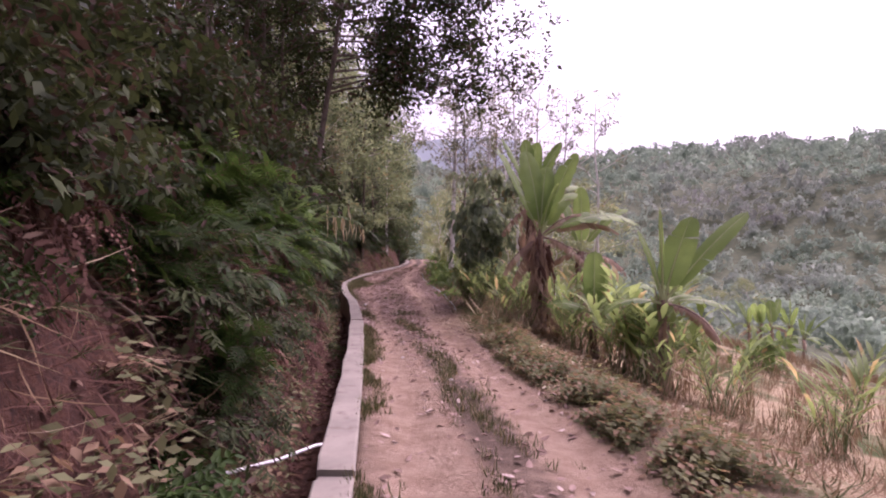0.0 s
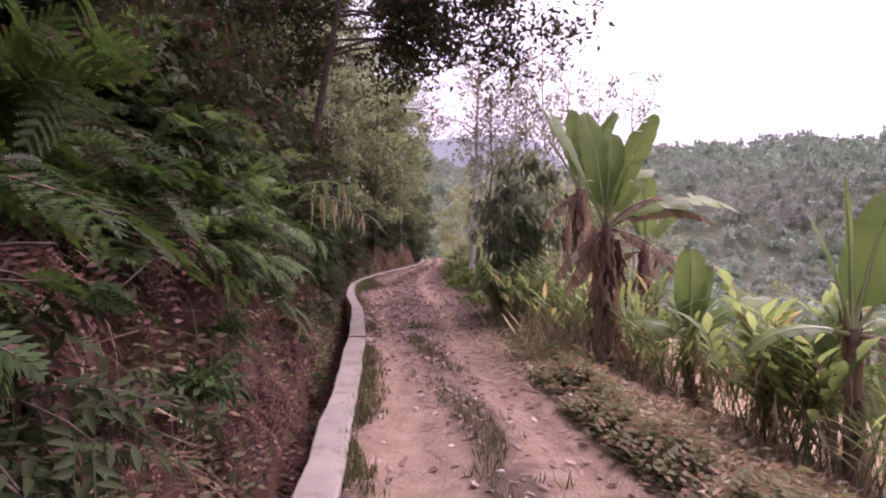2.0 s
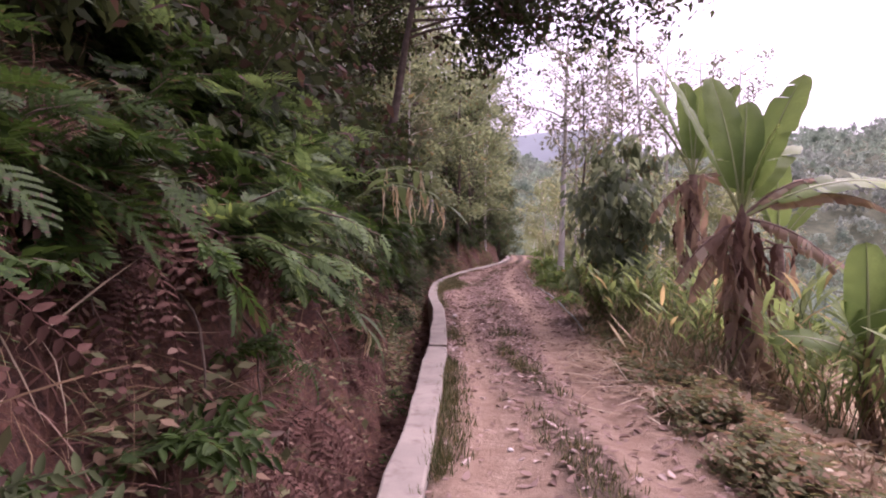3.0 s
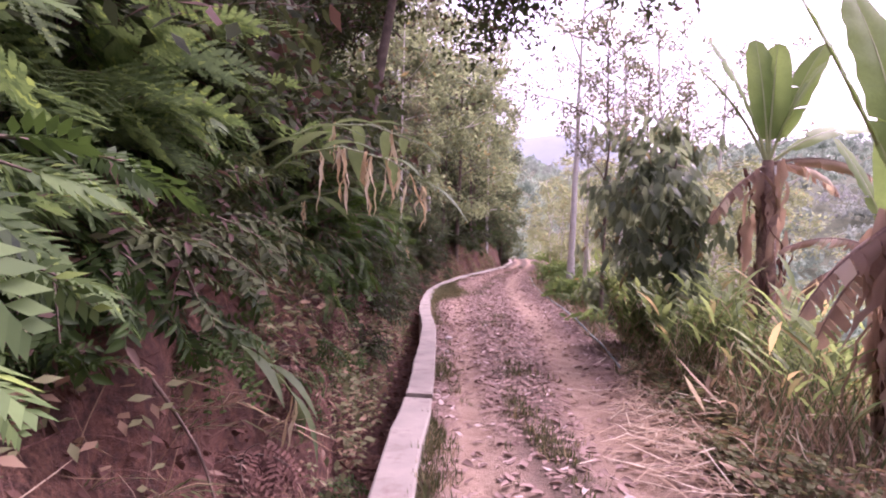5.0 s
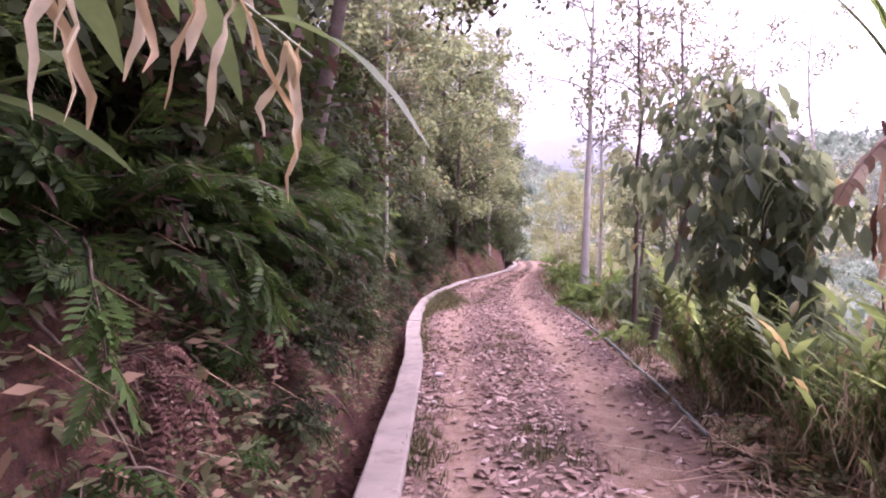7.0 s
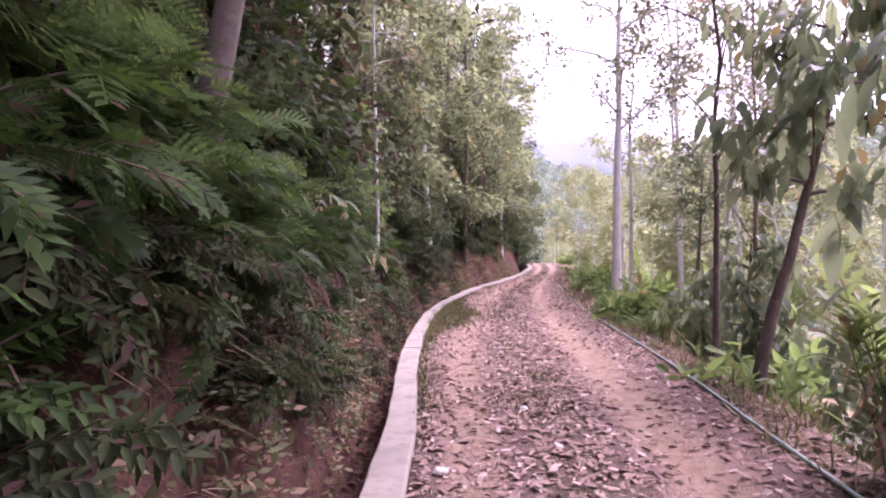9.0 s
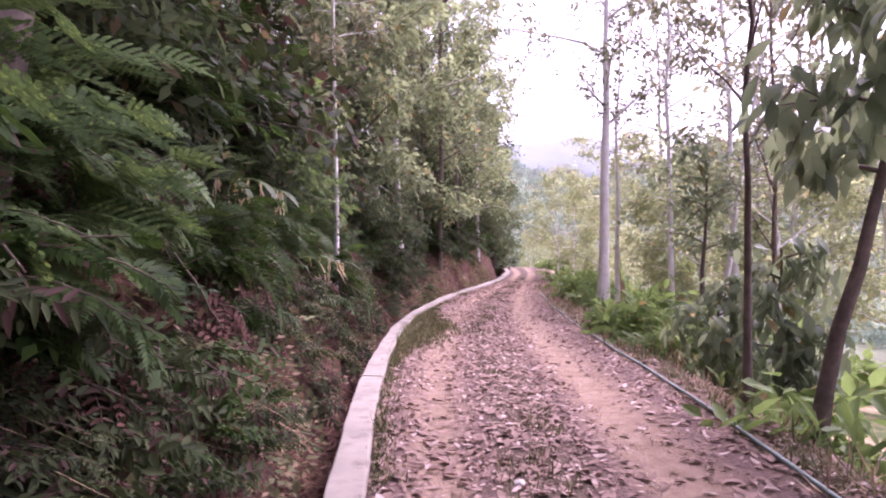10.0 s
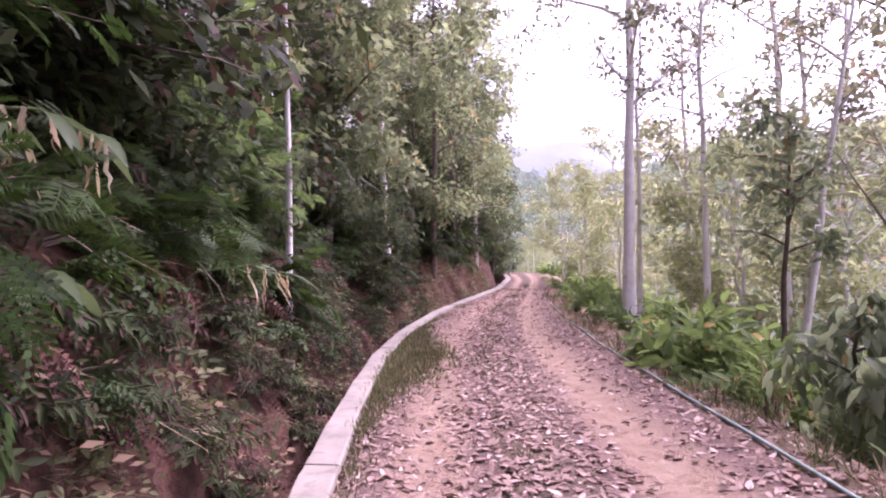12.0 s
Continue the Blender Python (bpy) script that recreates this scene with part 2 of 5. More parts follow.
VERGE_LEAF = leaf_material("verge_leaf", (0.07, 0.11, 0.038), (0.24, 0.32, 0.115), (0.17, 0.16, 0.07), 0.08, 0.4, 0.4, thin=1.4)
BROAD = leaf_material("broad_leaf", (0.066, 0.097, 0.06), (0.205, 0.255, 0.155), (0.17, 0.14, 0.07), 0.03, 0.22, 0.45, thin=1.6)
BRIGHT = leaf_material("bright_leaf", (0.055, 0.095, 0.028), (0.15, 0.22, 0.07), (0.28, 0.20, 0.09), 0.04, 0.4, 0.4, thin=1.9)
# lightened to stand for the haze over the upper woods
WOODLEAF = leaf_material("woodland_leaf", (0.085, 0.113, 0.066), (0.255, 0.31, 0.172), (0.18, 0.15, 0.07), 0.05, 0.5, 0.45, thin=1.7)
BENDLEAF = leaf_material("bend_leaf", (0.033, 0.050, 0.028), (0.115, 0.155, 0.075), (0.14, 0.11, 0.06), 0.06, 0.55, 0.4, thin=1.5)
# valley trees' leaves, with haze put into the colour
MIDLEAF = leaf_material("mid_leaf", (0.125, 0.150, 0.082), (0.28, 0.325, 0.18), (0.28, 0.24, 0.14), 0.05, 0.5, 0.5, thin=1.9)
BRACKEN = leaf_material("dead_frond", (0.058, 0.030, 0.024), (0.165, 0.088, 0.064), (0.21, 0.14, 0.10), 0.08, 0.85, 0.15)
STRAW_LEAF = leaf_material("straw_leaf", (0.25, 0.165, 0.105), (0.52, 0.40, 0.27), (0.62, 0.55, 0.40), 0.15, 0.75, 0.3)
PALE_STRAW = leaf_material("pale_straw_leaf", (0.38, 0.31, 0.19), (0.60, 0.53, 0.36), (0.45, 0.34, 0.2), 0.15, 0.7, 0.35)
# lighter twin of FEATHER, for fronds that catch the light
FROND = leaf_material("lit_frond", (0.036, 0.072, 0.026), (0.145, 0.225, 0.075), (0.18, 0.26, 0.065), 0.07, 0.45, 0.35, thin=1.5)
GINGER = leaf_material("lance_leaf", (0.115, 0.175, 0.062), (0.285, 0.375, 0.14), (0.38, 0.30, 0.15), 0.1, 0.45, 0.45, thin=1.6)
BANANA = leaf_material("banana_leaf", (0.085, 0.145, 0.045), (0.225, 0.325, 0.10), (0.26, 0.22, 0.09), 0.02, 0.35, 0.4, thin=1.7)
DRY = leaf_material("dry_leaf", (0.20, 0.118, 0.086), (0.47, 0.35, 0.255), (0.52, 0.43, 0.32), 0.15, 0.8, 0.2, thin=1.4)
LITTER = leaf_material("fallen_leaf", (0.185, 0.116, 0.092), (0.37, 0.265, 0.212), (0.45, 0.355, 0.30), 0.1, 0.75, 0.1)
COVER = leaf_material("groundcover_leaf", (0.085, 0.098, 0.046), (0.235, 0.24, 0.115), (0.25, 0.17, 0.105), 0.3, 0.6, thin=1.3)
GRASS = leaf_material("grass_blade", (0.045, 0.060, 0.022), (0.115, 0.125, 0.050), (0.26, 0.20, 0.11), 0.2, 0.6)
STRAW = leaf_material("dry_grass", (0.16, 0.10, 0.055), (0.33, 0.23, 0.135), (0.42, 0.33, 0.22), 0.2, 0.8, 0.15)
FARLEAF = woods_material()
BARK = bark_material("brown_bark", (0.07, 0.05, 0.038), (0.17, 0.125, 0.095))
WHITE_BARK = bark_material("pale_bark", (0.56, 0.53, 0.48), (0.76, 0.73, 0.68), 3.0, (0.44, 0.40, 0.35))
TWIG = bark_material("twig_bark", (0.085, 0.06, 0.042), (0.20, 0.145, 0.10), 15.0)
BANANA_STEM = bark_material("banana_sheath", (0.13, 0.08, 0.06), (0.38, 0.26, 0.20), 7.0)
MIDRIB = plain_material("leaf_midrib", (0.34, 0.40, 0.17), 0.45, 0.2)
GREEN_STEM = plain_material("green_stalk", (0.12, 0.17, 0.05), 0.5, 0.4)
PIPE_WHITE = plain_material("white_pipe", (0.75, 0.73, 0.72), 0.35, 0.12)
PIPE_GREEN = plain_material("green_hose", (0.24, 0.33, 0.28), 0.45, 0.35, 30)
PALE_STONE = plain_material("pale_stone", (0.62, 0.56, 0.50), 0.9, 0.3, 30, 0.2)
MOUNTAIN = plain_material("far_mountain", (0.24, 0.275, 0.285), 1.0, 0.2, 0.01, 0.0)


def water_material():
    m, nt, links, bsdf = node_material("pond_water")
    bsdf.inputs["Base Color"].default_value = (0.10, 0.09, 0.07, 1)
    bsdf.inputs["Roughness"].default_value = 0.06
    n = noise_at(nt, links, 5, 3, 0.5, world_place(nt))
    bumped(nt, links, bsdf, n, 0.05, 0.02)
    return m


WATER = water_material()

# ---- mesh making ----
rng = np.random.default_rng(7)


class Geo:
    """Gathers quads and makes one mesh of them."""

    def __init__(self):
        self.verts, self.quads, self.count = [], [], 0

    def add(self, shape):
        v, q = shape
        self.verts.append(np.asarray(v, float))
        self.quads.append(q + self.count)
        self.count += len(v)

    def mesh(self, name, smooth=True):
        me = bpy.data.meshes.new(name)
        v, q = np.concatenate(self.verts).astype(np.float32), np.concatenate(self.quads).astype(np.int32)
        me.vertices.add(len(v))
        me.vertices.foreach_set("co", v.ravel())
        me.loops.add(q.size)
        me.loops.foreach_set("vertex_index", q.ravel())
        me.polygons.add(len(q))
        me.polygons.foreach_set("loop_start", np.arange(0, q.size, 4, dtype=np.int32))
        me.polygons.foreach_set("use_smooth", np.full(len(q), smooth))
        me.update(calc_edges=True)
        me.validate()
        return me


def part(name, made, material, parent=None, label=""):
    """Links a Geo, a bmesh or a mesh as one object, under a thing where one is given."""
    if isinstance(made, Geo):
        made = made.mesh(name)
    elif isinstance(made, bmesh.types.BMesh):
        me = bpy.data.meshes.new(name)
        made.to_mesh(me)
        made.free()
        made = me
    if not made.materials:
        made.materials.append(material)
    ob = new(name, made)
    if parent is not None:
        ob.parent = parent
    if label:
        ob["label"] = label
    return ob


def thing(name, label, category, group="", at=None):
    return tagged(new(name), label, category, group) if at is None else tagged(placed(new(name), at), label, category, group)


def placed(ob, m):
    ob.matrix_world = m
    return ob


def basis(d, up=(0, 0, 1)):
    """Rows of a turn whose x runs along d and whose z leans to up."""
    x = np.asarray(d, float) / (np.linalg.norm(d) + 1e-9)
    y = np.cross(up, x)
    if np.linalg.norm(y) < 1e-4:
        y = np.cross((1, 0, 0), x)
    y /= np.linalg.norm(y)
    return np.array([x, y, np.cross(x, y)])


def put(shape, at, d, up=(0, 0, 1), scale=1.0):
    v, q = shape
    return (v * scale) @ basis(d, up) + np.asarray(at, float), q


def blade(length, width, rows=3, fold=0.15, droop=0.2, widest=0.45, stalk=0.04):
    """A leaf along x: two halves folded at the midrib, drooping to its tip."""
    s = np.linspace(0, 1, rows + 1)
    w = width / 2 * np.where(s < widest, np.sin(s / widest * np.pi / 2), np.cos((s - widest) / (1 - widest) * np.pi / 2)) ** 0.8
    w = np.maximum(w, stalk * width)
    x = length * (s - 0.12 * droop * s * s)
    z = -length * droop * s * s
    v = np.concatenate([np.c_[x, -w, z + fold * w], np.c_[x, 0 * w, z], np.c_[x, w, z + fold * w]])
    n = rows + 1
    q = [(k * n + i, k * n + i + 1, (k + 1) * n + i + 1, (k + 1) * n + i) for k in (0, 1) for i in range(rows)]
    return v, np.array(q)


def strip(length, width, rows=2, droop=0.15):
    """A flat narrow leaflet along x, two columns wide."""
    s = np.linspace(0, 1, rows + 1)
    w = width / 2 * np.array([0.35, 1.0, 0.12] if rows == 2 else [0.35] + [1.0] * (rows - 1) + [0.12])
    v = np.concatenate([np.c_[length * s, -w, -droop * length * s * s], np.c_[length * s, w, -droop * length * s * s]])
    n = rows + 1
    return v, np.array([(i, i + 1, n + i + 1, n + i) for i in range(rows)])


def tube(points, radii, sides=6):
    """A round stem through points."""
    p = np.asarray(points, float)
    r = np.broadcast_to(np.asarray(radii, float), (len(p),))
    t = np.gradient(p, axis=0)
    a = np.arange(sides) * 2 * np.pi / sides
    rings = []
    for i in range(len(p)):
        b = basis(t[i], (0, 0, 1) if abs(t[i][2]) < 0.9 * np.linalg.norm(t[i]) else (1, 0, 0))
        rings.append(p[i] + r[i] * (np.cos(a)[:, None] * b[1] + np.sin(a)[:, None] * b[2]))
    q = [(i * sides + k, i * sides + (k + 1) % sides, (i + 1) * sides + (k + 1) % sides, (i + 1) * sides + k) for i in range(len(p) - 1) for k in range(sides)]
    return np.concatenate(rings), np.array(q)


def joined(shapes):
    g = Geo()
    for s in shapes:
        g.add(s)
    return np.concatenate(g.verts), np.concatenate(g.quads)


def arc(start, d, length, droop, n=6, wander=0.0):
    """Points of a shoot that sets off along d and bends down."""
    p, d, out = np.asarray(start, float), np.asarray(d, float) / np.linalg.norm(d), []
    for i in range(n):
        out.append(p)
        p = p + d * length / (n - 1)
        d = d + np.array([0, 0, -droop / n]) + rng.normal(0, wander, 3)
        d /= np.linalg.norm(d)
    return np.array(out)


def lush_frond(length=0.3, pairs=7, pinna=0.13, droop=0.3):
    """A twice-feathered leaf for the nearest shrubs: each side rib carries a comb of small leaflets."""
    rib = np.array([(length * s, 0, -droop * length * s * s) for s in np.linspace(0, 1, 4)])
    out = [simple_rib(rib)]
    for i in range(pairs):
        s = 0.2 + 0.8 * i / (pairs - 1)
        at = np.array((length * s, 0, -droop * length * s * s))
        k = pinna * (0.6 + 0.5 * math.sin(math.pi * min(1, s * 0.8 + 0.15)))
        for side in (-1, 1):
            a = radians(64 - 34 * s)
            d = np.array((math.cos(a), side * math.sin(a), 0.05))
            across = np.array((-d[1], d[0], 0))
            for j in range(9):
                c = at + d * k * (j + 0.6) / 9 - (0, 0, 0.2 * k * (j / 9) ** 2)
                half, step = 0.019 * (1.1 - 0.6 * (j / 9) ** 2), k / 9
                v = np.array([c + across * half + d * step * 0.5, c - d * step * 0.6, c - across * half + d * step * 0.5, c + d * step * 0.75])
                out.append((v, np.array([(0, 1, 2, 3)])))
    return joined(out)


def fern_frond(length=0.5, pairs=12, pinna=0.10, width=0.028, droop=0.5):
    rib = np.array([(length * s, 0, 0.18 * length * s - droop * length * s * s) for s in np.linspace(0, 1, 6)])
    out = [tube(rib, np.linspace(0.004, 0.0015, 6), 3)]
    for i in range(pairs):
        s = 0.15 + 0.85 * i / (pairs - 1)
        at = (length * s, 0, 0.18 * length * s - droop * length * s * s)
        k = pinna * (1.15 - 0.85 * s)
        for side in (-1, 1):
            out.append(put(vee(k, width, 0.1, 0.2), at, (0.35, side, -0.12), (0, 0, 1)))
    return joined(out)


def vee(length, width, fold=0.2, droop=0.25):
    """A leaf of two faces folded at the midrib, widest near its base and drawn out to a tip."""
    half = width / 2
    edge = [(0.28, 1.0, 0.06), (0.66, 0.78, 0.42)]
    right = [(length * s, -half * k, fold * half * k - droop * length * d) for s, k, d in edge]
    left = [(x, -y, z) for x, y, z in reversed(right)]
    return np.array([(0, 0, 0)] + right + [(length, 0, -droop * length)] + left), np.array([(0, 1, 2, 3), (0, 3, 4, 5)])


def lozenge(length, width, droop=0.2):
    """A small leaf of one face."""
    return np.array([(0, 0, 0), (length * 0.42, -width / 2, -droop * length * 0.2), (length, 0, -droop * length), (length * 0.42, width / 2, -droop * length * 0.2)]), np.array([(0, 1, 2, 3)])


def small_whorl(leaves=12, leaf=0.15, width=0.065, hang=0.3):
    """A loose bunch of one-faced leaves for trees farther off."""
    out = []
    for i in range(leaves):
        a = i * 2.4 + rng.uniform(-0.4, 0.4)
        out.append(put(lozenge(leaf * rng.uniform(0.7, 1.2), width * rng.uniform(0.8, 1.2)), rng.normal(0, leaf * 1.0, 3), (math.cos(a), math.sin(a), rng.uniform(-0.6, 0.8) - hang), (rng.normal(0, 0.5), rng.normal(0, 0.5), 1)))
    return joined(out)


def light_twig(length=0.35, leaves=8, leaf=0.11, width=0.045, droop=0.4):
    """A twig with simple leaves, made lightly."""
    pts = arc((0, 0, 0), (1, 0, 0.15), length, droop, 3)
    out = [simple_rib(pts)]
    for i in range(leaves):
        at, _ = along(pts, (i + 0.6) / leaves)
        a = radians(50 + 20 * math.sin(i * 2.3))
        side = -1 if i % 2 else 1
        out.append(put(vee(leaf * (0.8 + 0.35 * math.sin(i * 1.7) ** 2), width), at, (math.cos(a), side * math.sin(a), 0.15 * math.cos(i * 3.1) - 0.1), (0.2 * math.sin(i), 0.2 * math.cos(i), 1)))
    return joined(out)


def light_whorl(leaves=10, leaf=0.15, width=0.06, hang=0.3):
    """A loose bunch of leaves at a twig's end, made lightly."""
    out = []
    for i in range(leaves):
        a = i * 2.4 + rng.uniform(-0.4, 0.4)
        out.append(put(vee(leaf * rng.uniform(0.7, 1.2), width * rng.uniform(0.8, 1.2)), rng.normal(0, leaf * 0.95, 3), (math.cos(a), math.sin(a), rng.uniform(-0.6, 0.8) - hang), (rng.normal(0, 0.3), rng.normal(0, 0.3), 1)))
    return joined(out)


def leafy_twig(length=0.35, leaves=9, leaf=0.11, width=0.045, droop=0.35, rows=2):
    """A twig with simple leaves on alternate sides."""
    pts = arc((0, 0, 0), (1, 0, 0.15), length, droop, 4)
    out = [tube(pts, np.linspace(0.004, 0.0015, 4), 3)]
    for i in range(leaves):
        s = (i + 0.6) / leaves * 3
        k = int(min(2, s))
        at = pts[k] + (pts[k + 1] - pts[k]) * (s - k)
        a = radians(50 + 20 * math.sin(i * 2.3))
        side = -1 if i % 2 else 1
        out.append(put(blade(leaf * (0.8 + 0.35 * math.sin(i * 1.7) ** 2), width, rows, 0.18, 0.3), at, (math.cos(a), side * math.sin(a), 0.15 * math.cos(i * 3.1) - 0.1), (0.1 * math.sin(i), 0.1 * math.cos(i), 1)))
    return joined(out)


def whorl(leaves=9, leaf=0.12, width=0.05, hang=0.3, rows=2):
    """A bunch of leaves at a twig's end."""
    out = []
    for i in range(leaves):
        a = i * 2.4 + rng.uniform(-0.4, 0.4)
        up = rng.uniform(-0.6, 0.8) - hang
        out.append(put(blade(leaf * rng.uniform(0.7, 1.2), width * rng.uniform(0.8, 1.2), rows, 0.15, 0.25), rng.normal(0, leaf * 0.55, 3), (math.cos(a), math.sin(a), up), (rng.normal(0, 0.3), rng.normal(0, 0.3), 1)))
    return joined(out)


def withered(length, width):
    """A dead leaf that hangs along x: crumpled, twisted and of uneven width."""
    n = 8
    turn, y, z = rng.uniform(0, 6.28), 0.0, 0.0
    v = []
    for i in range(n):
        s = i / (n - 1)
        w = width / 2 * math.sin(math.pi * min(1, 0.12 + 0.86 * s)) ** 0.7 * rng.uniform(0.45, 1.1)
        c = np.array([length * s, y, z])
        side = np.array([0, math.cos(turn), math.sin(turn)])
        across = np.array([0, -math.sin(turn), math.cos(turn)])
        v += [c - side * w + across * w * 0.5, c, c + side * w + across * w * 0.6]
        turn += rng.normal(0, 0.45)
        y += rng.normal(0, length * 0.035)
        z += rng.normal(0, length * 0.035)
    return np.array(v), np.array([(3 * i + k, 3 * i + k + 1, 3 * i + k + 4, 3 * i + k + 3) for i in range(n - 1) for k in (0, 1)])


# ---- lie of the land ----
def smooth_line(keys, lo=-60.0, hi=1200.0, step=0.25, soft=5):
    ys = np.arange(lo, hi, step)
    k = np.array(keys)
    xs = np.interp(ys, k[:, 0], k[:, 1])
    pad = np.pad(xs, soft, mode="edge")
    return ys, np.convolve(pad, np.ones(2 * soft + 1) / (2 * soft + 1), "valid")


# along the way (y): inner edge of the drain wall, right edge of the track
WALL_LINE = smooth_line([(-60, 2.5), (-6, 0.2), (0, -0.22), (2, -0.38), (4.2, -0.60), (5.5, -0.75), (8.3, -1.07), (13.25, -1.72), (15.9, -2.16), (18.5, -2.61), (21, -3.2), (22.5, -3.48), (25, -3.91), (28, -4.3), (31.3, -4.5), (35.3, -4.33), (39.5, -3.63), (43.7, -2.98), (50.2, -2.75), (56, -3.3), (64, -5.0), (80, -8), (120, -10), (1200, -10)])
EDGE_LINE = smooth_line([(-60, 5.0), (-6, 2.6), (0, 2.0), (4, 1.5), (5.5, 1.3), (6.7, 1.1), (7.8, 0.9), (11.6, 0.48), (17.4, 0.26), (21.7, -0.02), (25.1, -0.38), (28.2, -0.72), (33.4, -1.1), (38.7, -1.4), (42.4, -1.3), (49.5, -1.1), (56, -1.3), (64, -3.0), (80, -6), (120, -8), (1200, -8)])
WALL_WIDTH, WALL_TOP = 0.27, 0.07


def wall_x(y):
    return float(np.interp(y, *WALL_LINE))


def edge_x(y):
    return float(np.interp(y, *EDGE_LINE))


def lane(y, g, back=False):
    """From the even share across the track (wheel ruts at 0.22 and 0.80) to the true share at y, or back."""
    left = float(np.interp(y, [0, 10, 13, 19, 25, 30], [0.26, 0.26, 0.17, 0.15, 0.24, 0.29]))
    right = float(np.interp(y, [0, 9, 13, 60], [0.86, 0.86, 0.72, 0.69]))
    a, b = [0, 0.22, 0.80, 1], [0, left, right, 1]
    if g < 0 or g > 1:
        return g
    return float(np.interp(g, b, a) if back else np.interp(g, a, b))


def road_z(y):
    return float(np.interp(y, [-60, 32, 56, 75, 140, 1200], [0, 0, 0.62, 0.4, -1.0, -1.0]))


BANK = ([0, 0.42, 0.5, 0.62, 0.85, 1.1, 1.5, 2.2, 3.2, 6, 12, 30, 80, 200, 600], [-0.6, -0.6, -0.35, 0.05, 0.7, 1.3, 1.95, 2.6, 3.3, 5.2, 9, 22, 50, 90, 150])
SLOPE_A = ([0, 0.5, 1, 2, 4, 8, 14, 25, 45, 100, 1500], [0, 0.02, -0.05, -0.35, -0.9, -1.5, -2.2, -4.2, -7.5, -13, -13])
SLOPE_B = ([0, 0.45, 0.8, 1.3, 1.7, 6, 9, 14, 25, 45, 100, 1500], [0, 0.0, -0.3, -0.95, -1.35, -1.4, -1.5, -2.8, -5, -8, -13, -13])
SLOPE_C = ([0, 0.5, 1.2, 2, 4, 8, 14, 25, 45, 100, 1500], [0, 0.0, -0.12, -0.4, -1.2, -2.2, -3.5, -6, -9, -13, -13])


def blend(a, b, t):
    t = min(1.0, max(0.0, t))
    return a + (b - a) * t * t * (3 - 2 * t)


def rough(x, y, scale, seed=0.0):
    return noise.noise((x * scale, y * scale, seed))


def ground_z(x, y):
    """The height of the ground anywhere."""
    return near_z(x, y) + hill_z(x, y)


def hill_z(x, y):
    """The far side of the valley."""
    r = math.hypot(x, y)
    if r < 100 or y < 0:
        return 0.0
    az = math.degrees(math.atan2(x, y))
    ridge = 63 + 5 * rough(az, 0, 0.12, 1) + 2.5 * rough(az, 0, 0.4, 2) - 22 * blend(1, 0, (az - 4) / 14)
    return (blend(0, ridge, (r - 105) / 230) + 5 * rough(x, y, 0.013, 7) * min(1, (r - 100) / 60)) * blend(0, 1, (az + 25) / 22)


def near_z(x, y):
    base = road_z(y)
    wall, edge = wall_x(y), edge_x(y)
    u = wall - WALL_WIDTH - x
    if u > 0:
        z = float(np.interp(u, *BANK))
        if u > 0.5:
            k = min(1.0, (u - 0.5) * 2)
            z += k * (0.28 * rough(x, y, 0.7, 3) + 0.10 * rough(x, y, 2.6, 5) + 0.04 * rough(x, y, 7, 9))
            z += min(u, 6) * 0.12 * rough(x, y, 0.15, 8)
        return base + z
    if x < wall:
        return base - 0.6
    d = x - edge
    if d < 0:
        f = (x - wall) / (edge - wall)
        g = lane(y, f, True)
        ruts = -0.05 * (math.exp(-((g - 0.22) / 0.10) ** 2) + math.exp(-((g - 0.80) / 0.10) ** 2)) + 0.02 * math.exp(-((g - 0.5) / 0.1) ** 2)
        return base + ruts + 0.02 * rough(x, y, 1.1) + 0.012 * rough(x, y, 5, 2)
    a, b, c = (float(np.interp(d, *s)) for s in (SLOPE_A, SLOPE_B, SLOPE_C))
    z = blend(blend(a, b, (y - 14) / 5), c, (y - 25.8) / 4)
    z += min(1.0, d) * (0.06 * rough(x, y, 1.4, 4) + 0.03 * rough(x, y, 4.5, 6)) * (0.2 if 17 < y < 27 and 1.6 < d < 6.5 else 1)
    return base * max(0.0, 1 - d / 10) + z


